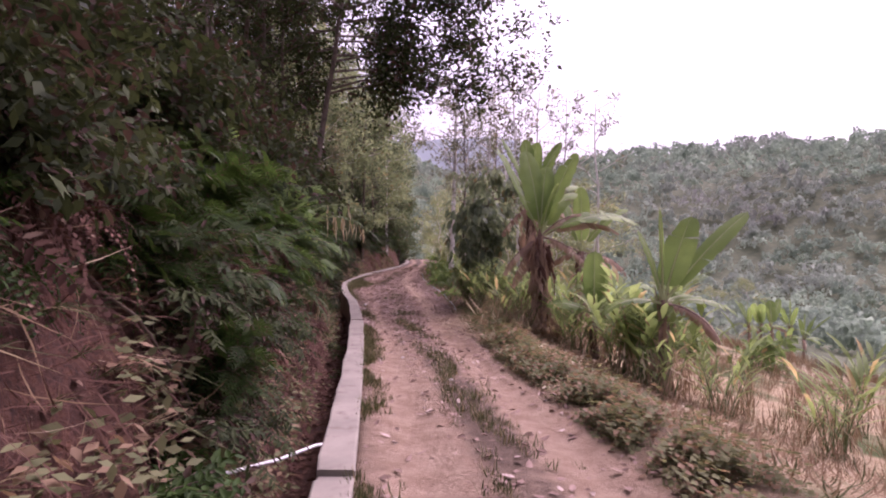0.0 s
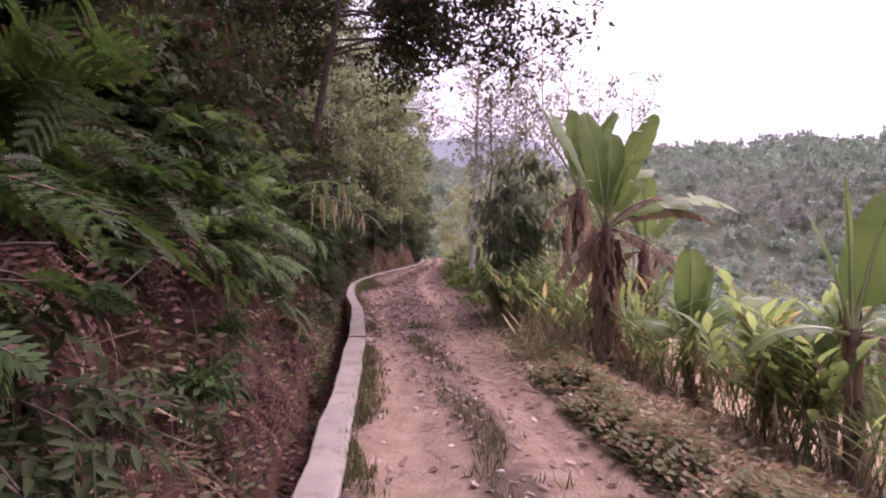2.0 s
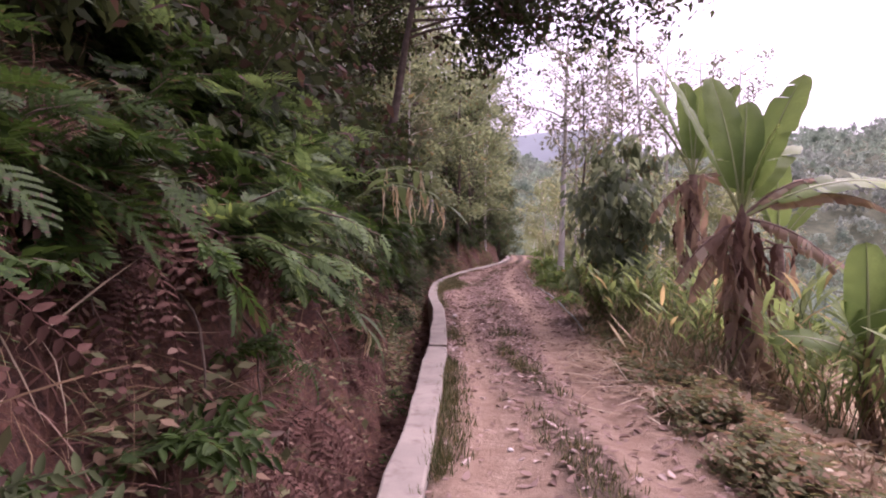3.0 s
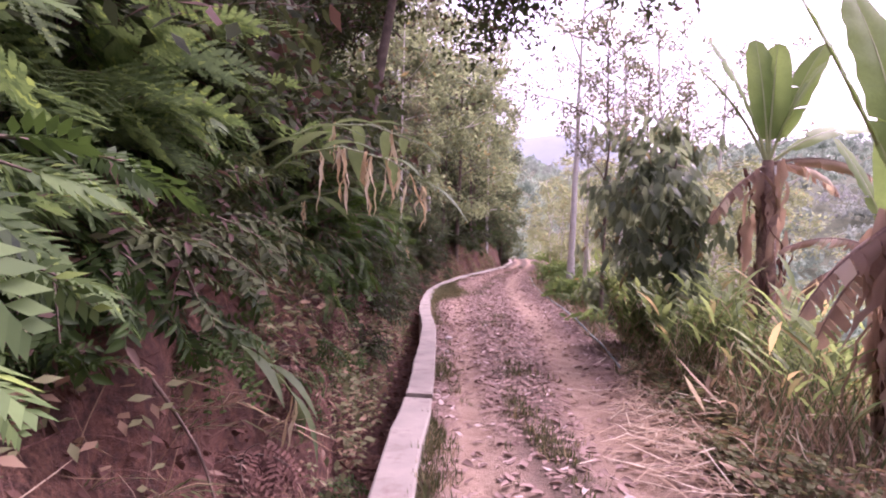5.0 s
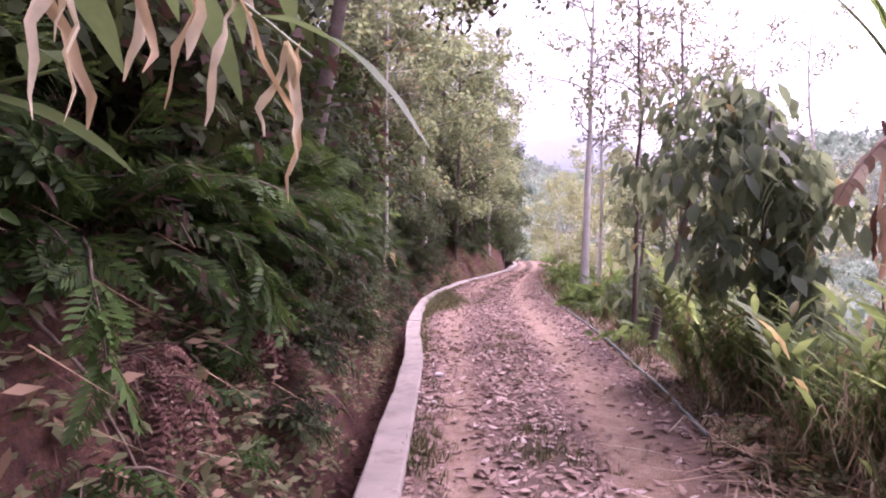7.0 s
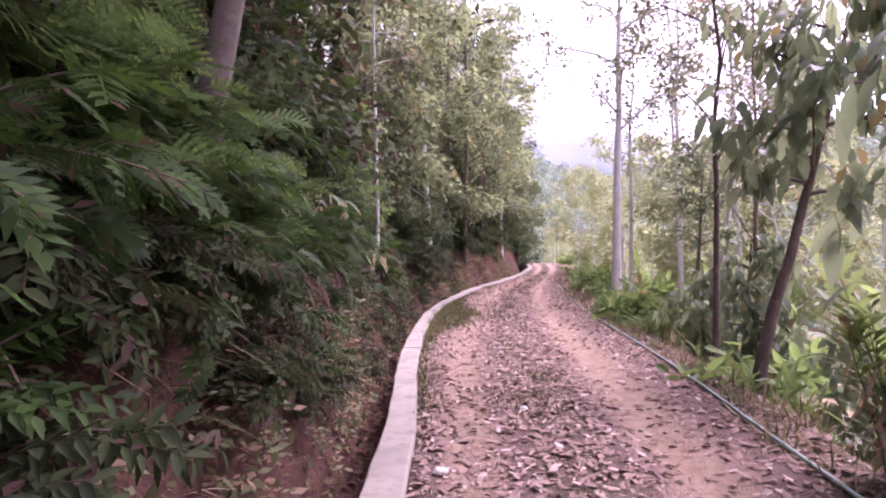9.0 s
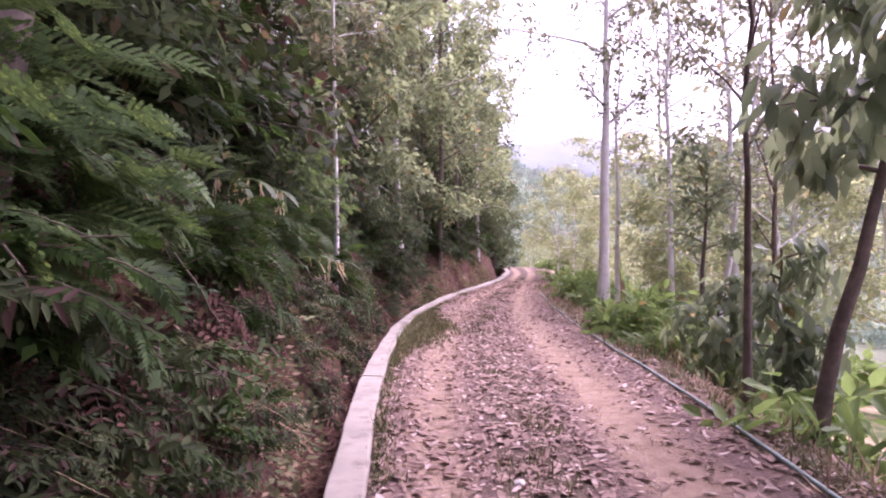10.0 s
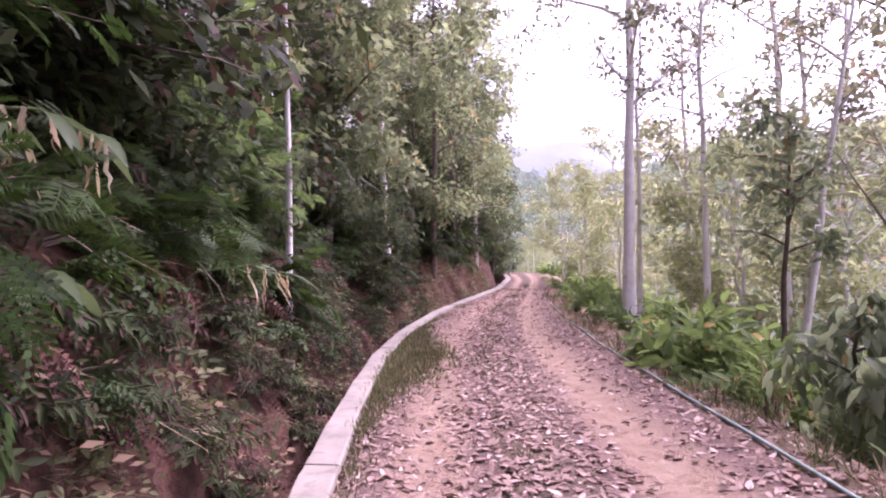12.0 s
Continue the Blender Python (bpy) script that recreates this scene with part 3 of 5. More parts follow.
def make_ground():
    """One sheet from the hill above the track to the far side of the valley."""
    ys = np.concatenate([[-60, -40, -25, -15, -10, -7], np.arange(-5, 40, 0.2), np.arange(40, 62, 0.5), np.arange(62, 110, 4), np.arange(110, 460, 14), [500, 600, 800, 1100]])
    left = [600, 300, 150, 80, 50, 32, 22, 16, 12, 9.5, 7.5, 6.2, 5.2, 4.4, 3.8, 3.3, 2.9, 2.55, 2.25, 2.0, 1.8, 1.62, 1.46, 1.32, 1.2, 1.1, 1.0, 0.92, 0.84, 0.77, 0.71, 0.65, 0.6, 0.55, 0.5, 0.42, 0.2, 0.01]
    share = np.linspace(0, 1, 33)
    right = [0.08, 0.18, 0.3, 0.42, 0.55, 0.7, 0.85, 1.0, 1.15, 1.3, 1.5, 1.7, 2.0, 2.4, 2.9, 3.5, 4.2, 5, 6, 7.2, 8.6, 10.5, 13, 16, 20, 25, 32, 40, 50, 62, 76, 92, 110, 128, 146, 164, 182, 200, 220, 240, 260, 280, 300, 325, 350, 400, 480, 600, 900]
    verts, uvs = [], []
    for y in ys:
        y = float(y)
        wall, edge = wall_x(y), edge_x(y)
        xs = [wall - WALL_WIDTH - u for u in left] + [wall - 0.02] + [wall + (edge - wall) * s for s in share] + [edge + d for d in right]
        for x in xs:
            z, out = ground_z(x, y), 0.0
            u = wall - WALL_WIDTH - x
            if 0.45 < u < 5 and y < 64:
                k = min(1.0, (u - 0.45) * 4)
                out = k * (0.14 * noise.noise((y * 1.1, z * 1.4, 31)) + 0.09 * noise.noise((y * 3.3, z * 3.6, 32)) + 0.06 * noise.noise((y * 9, z * 9, 33)))
            verts.append((x + out, y, z))
            across = lane(y, (x - wall) / (edge - wall), True) if wall <= x <= edge else (x - wall if x < wall else 1 + (x - edge) / 2)
            if y > 66:
                across = 20.0
            uvs.append((across, y))
    n = len(left) + 1 + len(share) + len(right)
    g = Geo()
    idx = np.arange(len(ys) * n).reshape(len(ys), n)
    g.add((np.array(verts), np.stack([idx[:-1, :-1], idx[:-1, 1:], idx[1:, 1:], idx[1:, :-1]], -1).reshape(-1, 4)))
    me = g.mesh("ground")
    layer = me.uv_layers.new(name="UVMap")
    loops = np.empty(len(me.loops), np.int32)
    me.loops.foreach_get("vertex_index", loops)
    layer.data.foreach_set("uv", np.array(uvs, np.float32)[loops].ravel())
    return tagged(part("ground", me, EARTH), "dirt track with worn wheel ruts, red cut bank and valley slope", "ground", kind="structure")


make_ground()


def make_mountain():
    """A ridge far beyond the valley; the haze is put into its colour."""
    g = Geo()
    az = np.radians(np.linspace(-50, 80, 90))
    top = [255 + 45 * rough(math.degrees(a), 0, 0.05, 3) + 18 * rough(math.degrees(a), 0, 0.2, 4) for a in az]
    top = [h * blend(1.0, 0.35, (math.degrees(a) - 3) / 14) for h, a in zip(top, az)]
    rows = [(1100, -40, 0), (1250, 0.5, 1), (1400, 1.0, 1), (1700, 0.4, 1)]
    v = [(r * math.sin(a), r * math.cos(a), (h if not rel else h * t)) for r, h, rel in rows for a, t in zip(az, top)]
    n = len(az)
    g.add((np.array(v), np.array([(i * n + k, i * n + k + 1, (i + 1) * n + k + 1, (i + 1) * n + k) for i in range(3) for k in range(n - 1)])))
    tagged(part("far_mountain", g, MOUNTAIN), "mountain ridge far beyond the valley, coloured pale blue-grey for haze", "mountain", kind="structure")


make_mountain()


def make_drain_wall():
    """The concrete wall of the roadside drain: long cast lengths with a lower joint between them."""
    wall = tagged(new("drain_wall"), "grey cast concrete drain wall beside the dirt track", "drain wall", kind="structure")

    def length(name, y0, y1, top, label=""):
        ys = np.linspace(y0, y1, max(2, int((y1 - y0) / 0.3)))
        w, c = WALL_WIDTH, 0.018
        ring = [(-w, -0.65), (-w, top - c), (-w + 0.006, top - 0.006), (-w + c, top), (-c, top), (-0.006, top - 0.006), (0, top - c), (0, -0.65)]
        v = []
        for y in ys:
            y = float(y)
            wob = 0.022 * rough(0, y, 0.9, 11) + 0.008 * rough(0, y, 4.1, 14)
            v += [(wall_x(y) + a * (1 + (0.12 * rough(1, y, 0.7, 12) + 0.04 * rough(1, y, 3.5, 15) if a < -0.1 else 0)) + wob, y, road_z(y) + b + (0.008 * rough(2, y, 1.1, 13) if b > 0 else 0)) for a, b in ring]
        n = len(ring)
        q = [(i * n + k, i * n + (k + 1) % n, (i + 1) * n + (k + 1) % n, (i + 1) * n + k) for i in range(len(ys) - 1) for k in range(n)]
        e = (len(ys) - 1) * n
        for o in (0, e):
            q += [(o, o + 1, o + 6, o + 7), (o + 1, o + 2, o + 5, o + 6), (o + 2, o + 3, o + 4, o + 5)]
        me = bpy.data.meshes.new(name)
        me.from_pydata(v, [], q)
        part(name, me, CONCRETE, wall, label)

    joints = [4.12, 13.2, 22.3, 28.2, 36.5, 45.5]
    starts = [-30] + [j + 0.1 for j in joints]
    ends = [j - 0.1 for j in joints] + [62]
    for a, b in zip(starts, ends):
        length("cast_length", a, b, WALL_TOP + random.uniform(-0.01, 0.015))
    for j, low in zip(joints, (0.035, 0.04, 0.012, 0.006, 0.01, 0.01)):
        length("joint", j - 0.1, j + 0.1, WALL_TOP - low, "darker recessed joint")


make_drain_wall()

# pond below the track
g = Geo()
xs, ys = np.linspace(1.2, 4.2, 12), np.linspace(18.5, 26.3, 26)
g.add((np.array([(x, y, -1.30) for y in ys for x in xs]), np.array([(i * 12 + k, i * 12 + k + 1, (i + 1) * 12 + k + 1, (i + 1) * 12 + k) for i in range(19) for k in range(11)])))
tagged(part("pond", g, WATER), "still pond water below the track mirroring the sky", "pond", kind="structure")


# ---- plants: kinds ----
def simple_rib(points, width=0.006):
    """A flat rib through points, two columns wide."""
    p = np.asarray(points, float)
    off = np.array([0, width / 2, 0])
    n = len(p)
    return np.concatenate([p - off, p + off]), np.array([(i, i + 1, n + i + 1, n + i) for i in range(n - 1)])


def light_feather(length=0.36, pairs=8, pinna=0.12, width=0.024, droop=0.3):
    """The feathery leaf of the bank's shrubs, made lightly."""
    out = [simple_rib([(length * s, 0, -droop * length * s * s) for s in (0, 0.5, 1)])]
    for i in range(pairs):
        s = 0.12 + 0.88 * i / (pairs - 1)
        at = (length * s, 0, -droop * length * s * s)
        k = pinna * (0.5 + 0.65 * math.sin(math.pi * min(1, s * 0.8 + 0.12)))
        for side in (-1, 1):
            a = radians(64 - 30 * s)
            out.append(put(lozenge(k, width * 1.15, 0.25), at, (math.cos(a), side * math.sin(a), 0.06 * math.sin(i * 2.1 + side))))
    return joined(out)


def along(points, s):
    """The place and heading at share s of a line of points."""
    f = s * (len(points) - 1)
    k = int(min(len(points) - 2, f))
    return points[k] + (points[k + 1] - points[k]) * (f - k), points[k + 1] - points[k]


def make_shrub(name, label, category, group, leaf_shapes, material, branches=9, reach=1.3, rise=0.7, droop=1.5, per_branch=13, spread=0.9, first=0.2, size=(0.7, 1.2), sag=0.25):
    """A shrub that leans out along its own x: arching stems, and leaves along them."""
    top = thing(name, label, category, group)
    stems, leaves = Geo(), Geo()
    for b in range(branches):
        d = np.array([rng.uniform(0.25, 1.0), rng.uniform(-spread, spread), rng.uniform(0.15, 1.0) * rise + 0.1])
        pts = arc(rng.normal(0, 0.012, 3), d, reach * rng.uniform(0.6, 1.15), droop * rng.uniform(0.5, 1.2), 7, 0.06)
        stems.add(tube(pts, np.linspace(0.012, 0.003, 7), 4))
        for i in range(per_branch):
            at, d = along(pts, first + (1 - first) * (i + rng.uniform(0, 1)) / per_branch)
            d = d / np.linalg.norm(d)
            side = (1 if i % 2 else -1) * rng.uniform(0.5, 1.3)
            out = d + side * np.cross((0, 0, 1), d) + rng.normal(0, 0.25, 3) + (0.25, 0, 0.15 - sag)
            leaves.add(put(leaf_shapes[rng.integers(len(leaf_shapes))], at, out, (rng.normal(0.7, 0.4), rng.normal(0, 0.55), 0.8), rng.uniform(*size)))
    tagged(part("stem", stems, TWIG, top), kind="stuff")
    tagged(part("foliage", leaves, material, top), kind="stuff")
    return top


def make_tree(name, label, group, height, radius, crown_from, spread, leaf_shapes, leaf_material_, bark, limbs=9, bunches=180, lean=(0, 0), wander=0.05, limb_rise=0.5, up_bias=0.3, bunch_size=(0.7, 1.3), sides=8, flat=1.0, limb_dir=None, level=False, split=False):
    """A tree: a tapered trunk, limbs that fork, and a crown of leaf bunches on their twigs."""
    top = thing(name, label, "tree", group)
    n = 9
    pts = [np.zeros(3) - (0, 0, 0.35)]
    for i in range(1, n):
        s = i / (n - 1)
        pts.append(np.array([lean[0] * s + rng.normal(0, wander) * s, lean[1] * s + rng.normal(0, wander) * s, height * s * 0.96]))
    pts = np.array(pts)
    trunk = Geo()
    trunk.add(tube(pts, radius * (1.0 - 0.75 * np.linspace(0, 1, n)) * np.r_[1.35, np.ones(n - 1)], sides))
    part("trunk", trunk, bark, top)
    crown, tips = Geo(), []
    for i in range(limbs):
        s = crown_from + (1 - crown_from) * (i + rng.uniform(0, 0.8)) / limbs
        at, _ = along(pts, min(0.98, s))
        a = i * 2.4 + rng.uniform(-0.5, 0.5)
        if limb_dir is not None and i % 3:
            a = limb_dir + rng.uniform(-0.9, 0.9)
        ln = spread * rng.uniform(0.6, 1.1) * (0.35 + 0.85 * math.sin(math.pi * (0.15 + 0.72 * (s - crown_from) / (1 - crown_from))))
        limb = arc(at, (math.cos(a), math.sin(a), limb_rise * rng.uniform(0.5, 1.5)), ln, rng.uniform(0.0, 0.8), 6, 0.12)
        wood, shoots = Geo(), []
        wood.add(tube(limb, radius * 0.34 * np.linspace(1, 0.2, 6), 5))
        tips += [(limb, 0.35)]
        for _ in range(3):
            at2, d2 = along(limb, rng.uniform(0.3, 0.85))
            d2 = d2 / np.linalg.norm(d2) + rng.normal(0, 0.6, 3) + (0, 0, 0.2)
            twig = arc(at2, d2, ln * rng.uniform(0.3, 0.6), 0.5, 4, 0.1)
            if split:
                shoots.append(Geo())
                shoots[-1].add(tube(twig, radius * 0.13 * np.linspace(1, 0.25, 4), 4))
            else:
                wood.add(tube(twig, radius * 0.13 * np.linspace(1, 0.25, 4), 4))
            tips += [(twig, 0.1), (twig, 0.1)]
        limb_part = part("limb", wood, bark, top)
        for shoot in shoots:
            part("twig", shoot, bark, limb_part)
    for b in range(bunches):
        line, lo = tips[rng.integers(len(tips))]
        at, d = along(line, rng.uniform(lo, 1))
        at = at + rng.normal(0, 0.13 * spread / 2, 3) * (1, 1, flat)
        d = d / np.linalg.norm(d) + rng.normal(0, 0.7, 3) + (0, 0, up_bias)
        if level:
            d = d * (1, 1, 0) + (0, 0, rng.normal(0, 0.15))
        crown.add(put(leaf_shapes[rng.integers(len(leaf_shapes))], at, d, (rng.normal(0, 0.4), rng.normal(0, 0.4), 1 if not level else 2.5), rng.uniform(*bunch_size)))
    part("crown", crown, leaf_material_, top)
    return top


def on_ground(x, y, turn=0.0, scale=1.0, sink=0.03, lean=0.0):
    return Matrix.Translation((x, y, ground_z(x, y) - sink)) @ pose(0, 0, 0, 0, lean, turn) @ Matrix.Diagonal((scale, scale, scale, 1))


def scatter(kinds, spots):
    """Sets the first kinds at the first spots and copies of them at the rest; spots: x, y, turn, scale."""
    for i, (x, y, turn, scale) in enumerate(spots):
        m = on_ground(x, y, turn, scale)
        ob = kinds[i % len(kinds)]
        if i < len(kinds):
            ob.matrix_basis = m
        else:
            made = copy_thing(ob, Matrix.Identity(4))
            made.matrix_basis = m


def ginger_clump(name, label, group, stalks=6, height=1.1, leaf=0.46, width=0.088, dry=0.25, lean=0.5, material=None, ranks=10, first=0.25):
    """Leafy stalks from one root: lance-shaped leaves in two ranks, the lowest withered and hanging."""
    top = thing(name, label, "plant", group)
    green, brown = Geo(), Geo()
    for k in range(stalks):
        stems = Geo()
        a = rng.uniform(0, 2 * np.pi)
        h = height * rng.uniform(0.6, 1.15)
        pts = arc(rng.normal(0, 0.10, 3) * (1, 1, 0), (math.cos(a) * lean, math.sin(a) * lean, 1.5), h * 1.05, 0.4, 7, 0.03)
        stems.add(tube(pts, np.linspace(0.011, 0.004, 7), 4))
        part("stalk", stems, GREEN_STEM, top)
        n = ranks
        for i in range(n):
            s = first + (1 - first) * (i + 0.5) / n
            at, d = along(pts, s)
            b = a + (np.pi / 2 if i % 2 else -np.pi / 2) + rng.uniform(-0.22, 0.22) - (0.5 if i % 2 else -0.5) * s
            if rng.uniform() < dry * (1.7 - 1.5 * s):
                brown.add(put(withered(leaf * rng.uniform(0.5, 1.1), width * rng.uniform(0.28, 0.55)), at, (math.cos(b) * 0.5, math.sin(b) * 0.5, -1 + rng.normal(0, 0.2)), (math.cos(b), math.sin(b), 0.3)))
            else:
                green.add(put(blade(leaf * rng.uniform(0.75, 1.15), width * rng.uniform(0.85, 1.2), 3, 0.25, 0.32), at, (math.cos(b), math.sin(b), 0.75 + 0.6 * s + rng.normal(0, 0.2)), (0, 0, 1)))
    tagged(part("foliage", green, material or GINGER, top), kind="stuff")
    if brown.count:
        tagged(part("withered_leaves", brown, DRY if dry < 0.15 else STRAW_LEAF, top, "withered straw-brown leaves"), kind="stuff")
    return top


def banana_leaf(length, width, droop, tears, hang=0.0):
    """A paddle leaf along x: a stalk and thick midrib, two halves folded up from it and torn across into flaps."""
    n, stalk = 22, 0.14
    s = np.linspace(0, 1, n + 1)
    ang = -droop * s ** 1.4
    step = length / n
    x = np.r_[0, np.cumsum(np.cos(ang[:-1]) * step)]
    z = np.r_[0, np.cumsum(np.sin(ang[:-1]) * step)]
    a = np.clip((s - stalk) / (1 - stalk), 0, 1)
    w = width / 2 * np.clip(1 - np.abs(2 * a ** 0.92 - 1) ** 2.8, 0, 1) ** 0.55
    first = int(np.searchsorted(s, stalk))
    shapes = []
    for side in (-1, 1):
        cuts = [first] + [i for i in range(first + 2, n - 1) if rng.uniform() < tears] + [n]
        for i0, i1 in zip(cuts[:-1], cuts[1:]):
            bend = rng.uniform(0.4, 1.0) * hang * 2.6 + rng.uniform(0, 0.35)
            fold = 0.42 - rng.uniform(0, 0.5) * hang
            trim = 1 - rng.uniform(0, 0.3) * hang
            rows = range(i0, i1 + 1)
            v = []
            for j in rows:
                y = h = 0.0
                pull = 0.012 * (1 if j == i0 else -1 if j == i1 else 0) if 0 < tears else 0
                for k, f in enumerate((0, 0.3, 0.65, 1.0)):
                    if k:
                        df = f - (0, 0.3, 0.65)[k - 1]
                        t = fold - bend * f + 0.05 * math.sin(j * 1.9 + side)
                        y, h = y + df * w[j] * trim * math.cos(t), h + df * w[j] * trim * math.sin(t)
                    v.append((x[j] + pull * f + 0.18 * w[j] * f * math.cos(ang[j]), side * y, z[j] + h + 0.18 * w[j] * f * math.sin(ang[j])))
            m = len(rows)
            shapes.append((np.array(v), np.array([(4 * i + k, 4 * i + k + 1, 4 * i + k + 5, 4 * i + k + 4) for i in range(m - 1) for k in range(3)])))
    rib = np.c_[x, 0 * x, z - 0.003]
    return joined(shapes), tube(rib, np.linspace(0.024, 0.004, n + 1), 6)


def banana_plant(label, group, stem_h, stem_r, leaves, shaggy=0, lean=(0, 0)):
    """leaves: bearing, steepness, length, width, droop, tears, colour key. shaggy: withered leaves that hang round the stem."""
    top = thing("banana_plant", label, "banana plant", group)
    g = Geo()
    pts = np.array([(lean[0] * s * s, lean[1] * s * s, -0.2 + (stem_h + 0.2) * s) for s in np.linspace(0, 1, 9)])
    g.add(tube(pts, stem_r * np.array([1.25, 1.12, 1.05, 1, 0.95, 0.9, 0.82, 0.7, 0.5]), 10))
    for k in range(7):
        a, z0 = rng.uniform(0, 6.28), rng.uniform(0.1, 0.7) * stem_h
        g.add(put(blade(rng.uniform(0.4, 0.8), stem_r * 1.6, 4, 0.5, 0.02), (lean[0] * (z0 / stem_h) ** 2 + stem_r * math.cos(a) * 0.75, lean[1] * (z0 / stem_h) ** 2 + stem_r * math.sin(a) * 0.75, z0), (0.06 * math.cos(a), 0.06 * math.sin(a), 1), (-math.cos(a), -math.sin(a), 0)))
    part("pseudostem", g, BANANA_STEM, top)
    crown = np.array([lean[0], lean[1], stem_h - 0.05])
    for bearing, steep, ln, wd, dr, tears, key in leaves:
        b, e = radians(bearing), radians(steep)
        d = np.array([math.sin(b) * math.cos(e), math.cos(b) * math.cos(e), math.sin(e)])
        lf = Geo()
        face = (-math.sin(b) * 0.8, -math.cos(b) * 0.8 - 0.4, 0.3) if key == "green" and steep > 20 else (0, -0.25, 1)
        blade_shape, rib_shape = banana_leaf(ln, wd, dr, tears, 0.9 if key == "dry" else 0.25)
        lf.add(put(blade_shape, crown, d, face))
        leaf = part("leaf" if key == "green" else "dry_leaf", lf, BANANA if key == "green" else DRY, top, "" if key == "green" else "torn brown withered leaf")
        rib = Geo()
        rib.add(put(rib_shape, crown, d, face))
        part("midrib", rib, MIDRIB if key == "green" else BANANA_STEM, leaf, "pale green midrib" if key == "green" else "dry brown midrib")
    for k in range(shaggy // 2):
        a = rng.uniform(0, 6.28)
        z0 = stem_h * rng.uniform(0.3, 1.0)
        at = (lean[0] * (z0 / stem_h) ** 2 + stem_r * 0.8 * math.cos(a), lean[1] * (z0 / stem_h) ** 2 + stem_r * 0.8 * math.sin(a), z0)
        lf = Geo()
        flare = rng.uniform(0.05, 0.26)
        lf.add(put(banana_leaf(rng.uniform(0.5, 1.1), rng.uniform(0.18, 0.36), 0.5, 0.6, 1.0)[0], at, (math.cos(a) * flare, math.sin(a) * flare, -1), (math.cos(a), math.sin(a), 0.3)))
        part("dry_leaf", lf, DRY if k % 3 else BANANA_STEM, top, "withered brown leaf hanging along the stem")
    for k in range(shaggy * 5 // 4):
        lf = Geo()
        a = rng.uniform(0, 6.28)
        z0 = stem_h * rng.uniform(0.2, 1.0)
        out = stem_r * rng.uniform(1.0, 2.5)
        at = (lean[0] * (z0 / stem_h) ** 2 + out * math.cos(a), lean[1] * (z0 / stem_h) ** 2 + out * math.sin(a), z0)
        lf.add(put(withered(min(z0, rng.uniform(0.35, 0.9)), rng.uniform(0.05, 0.16)), at, (rng.normal(0, 0.12), rng.normal(0, 0.12), -1), (math.cos(a), math.sin(a), 0.1)))
        part("dry_strip", lf, DRY if k % 5 else BRACKEN, top, "shrivelled brown strip hanging on the stem")
    return top


# ---- the bank on the left ----
FEATHERS = [light_feather(0.25, 7, 0.115, 0.033), light_feather(0.22, 7, 0.10, 0.03, 0.5), light_feather(0.28, 8, 0.125, 0.034, 0.25), light_feather(0.27, 12, 0.078, 0.018, 0.3)]
FERNS = [fern_frond(0.42, 11, 0.075, 0.024, 0.8), fern_frond(0.32, 9, 0.065, 0.022, 1.0)]
OVALS = [light_twig(0.36, 9, 0.12, 0.05), light_twig(0.30, 8, 0.10, 0.042, 0.6), light_twig(0.3, 8, 0.14, 0.035, 0.7)]
BIG_OVALS = [light_twig(0.45, 6, 0.22, 0.09, 0.5), light_twig(0.38, 6, 0.18, 0.075, 0.7)]
FAR_BUNCHES = [small_whorl(12, 0.15, 0.075), small_whorl(12, 0.17, 0.08), small_whorl(13, 0.13, 0.07)]
BUNCHES = [light_whorl(12, 0.15, 0.065), light_whorl(11, 0.17, 0.07), light_whorl(13, 0.13, 0.06)]

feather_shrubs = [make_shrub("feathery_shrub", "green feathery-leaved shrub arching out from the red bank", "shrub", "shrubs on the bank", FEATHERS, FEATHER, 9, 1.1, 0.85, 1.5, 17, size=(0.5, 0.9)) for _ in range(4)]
mimosa_shrubs = [make_shrub("mimosa_shrub", "green shrub with broad feathery fronds over the bare bank, coloured as lit", "shrub", "mimosa shrubs on the bank", [lush_frond(0.3, 7, 0.13, 0.3), lush_frond(0.26, 6, 0.14, 0.5)], FROND, 6, 1.05, 0.9, 1.4, 12, 0.8, size=(0.9, 1.25)) for _ in range(2)]
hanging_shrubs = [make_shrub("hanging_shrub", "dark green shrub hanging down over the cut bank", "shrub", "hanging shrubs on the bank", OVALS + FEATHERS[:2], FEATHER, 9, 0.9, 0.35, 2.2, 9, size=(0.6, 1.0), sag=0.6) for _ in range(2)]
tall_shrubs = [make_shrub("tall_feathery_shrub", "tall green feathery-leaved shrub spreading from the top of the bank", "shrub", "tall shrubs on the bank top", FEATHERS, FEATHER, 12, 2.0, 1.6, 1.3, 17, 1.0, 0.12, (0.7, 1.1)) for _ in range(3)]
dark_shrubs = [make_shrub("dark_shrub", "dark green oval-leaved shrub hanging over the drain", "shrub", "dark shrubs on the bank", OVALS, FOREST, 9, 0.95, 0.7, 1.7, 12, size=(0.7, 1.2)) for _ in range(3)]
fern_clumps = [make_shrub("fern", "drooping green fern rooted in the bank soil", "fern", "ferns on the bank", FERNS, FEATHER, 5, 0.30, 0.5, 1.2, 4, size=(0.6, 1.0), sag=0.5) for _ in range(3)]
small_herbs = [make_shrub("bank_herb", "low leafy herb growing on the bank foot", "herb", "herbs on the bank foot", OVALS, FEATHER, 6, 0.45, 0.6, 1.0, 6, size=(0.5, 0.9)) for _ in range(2)]


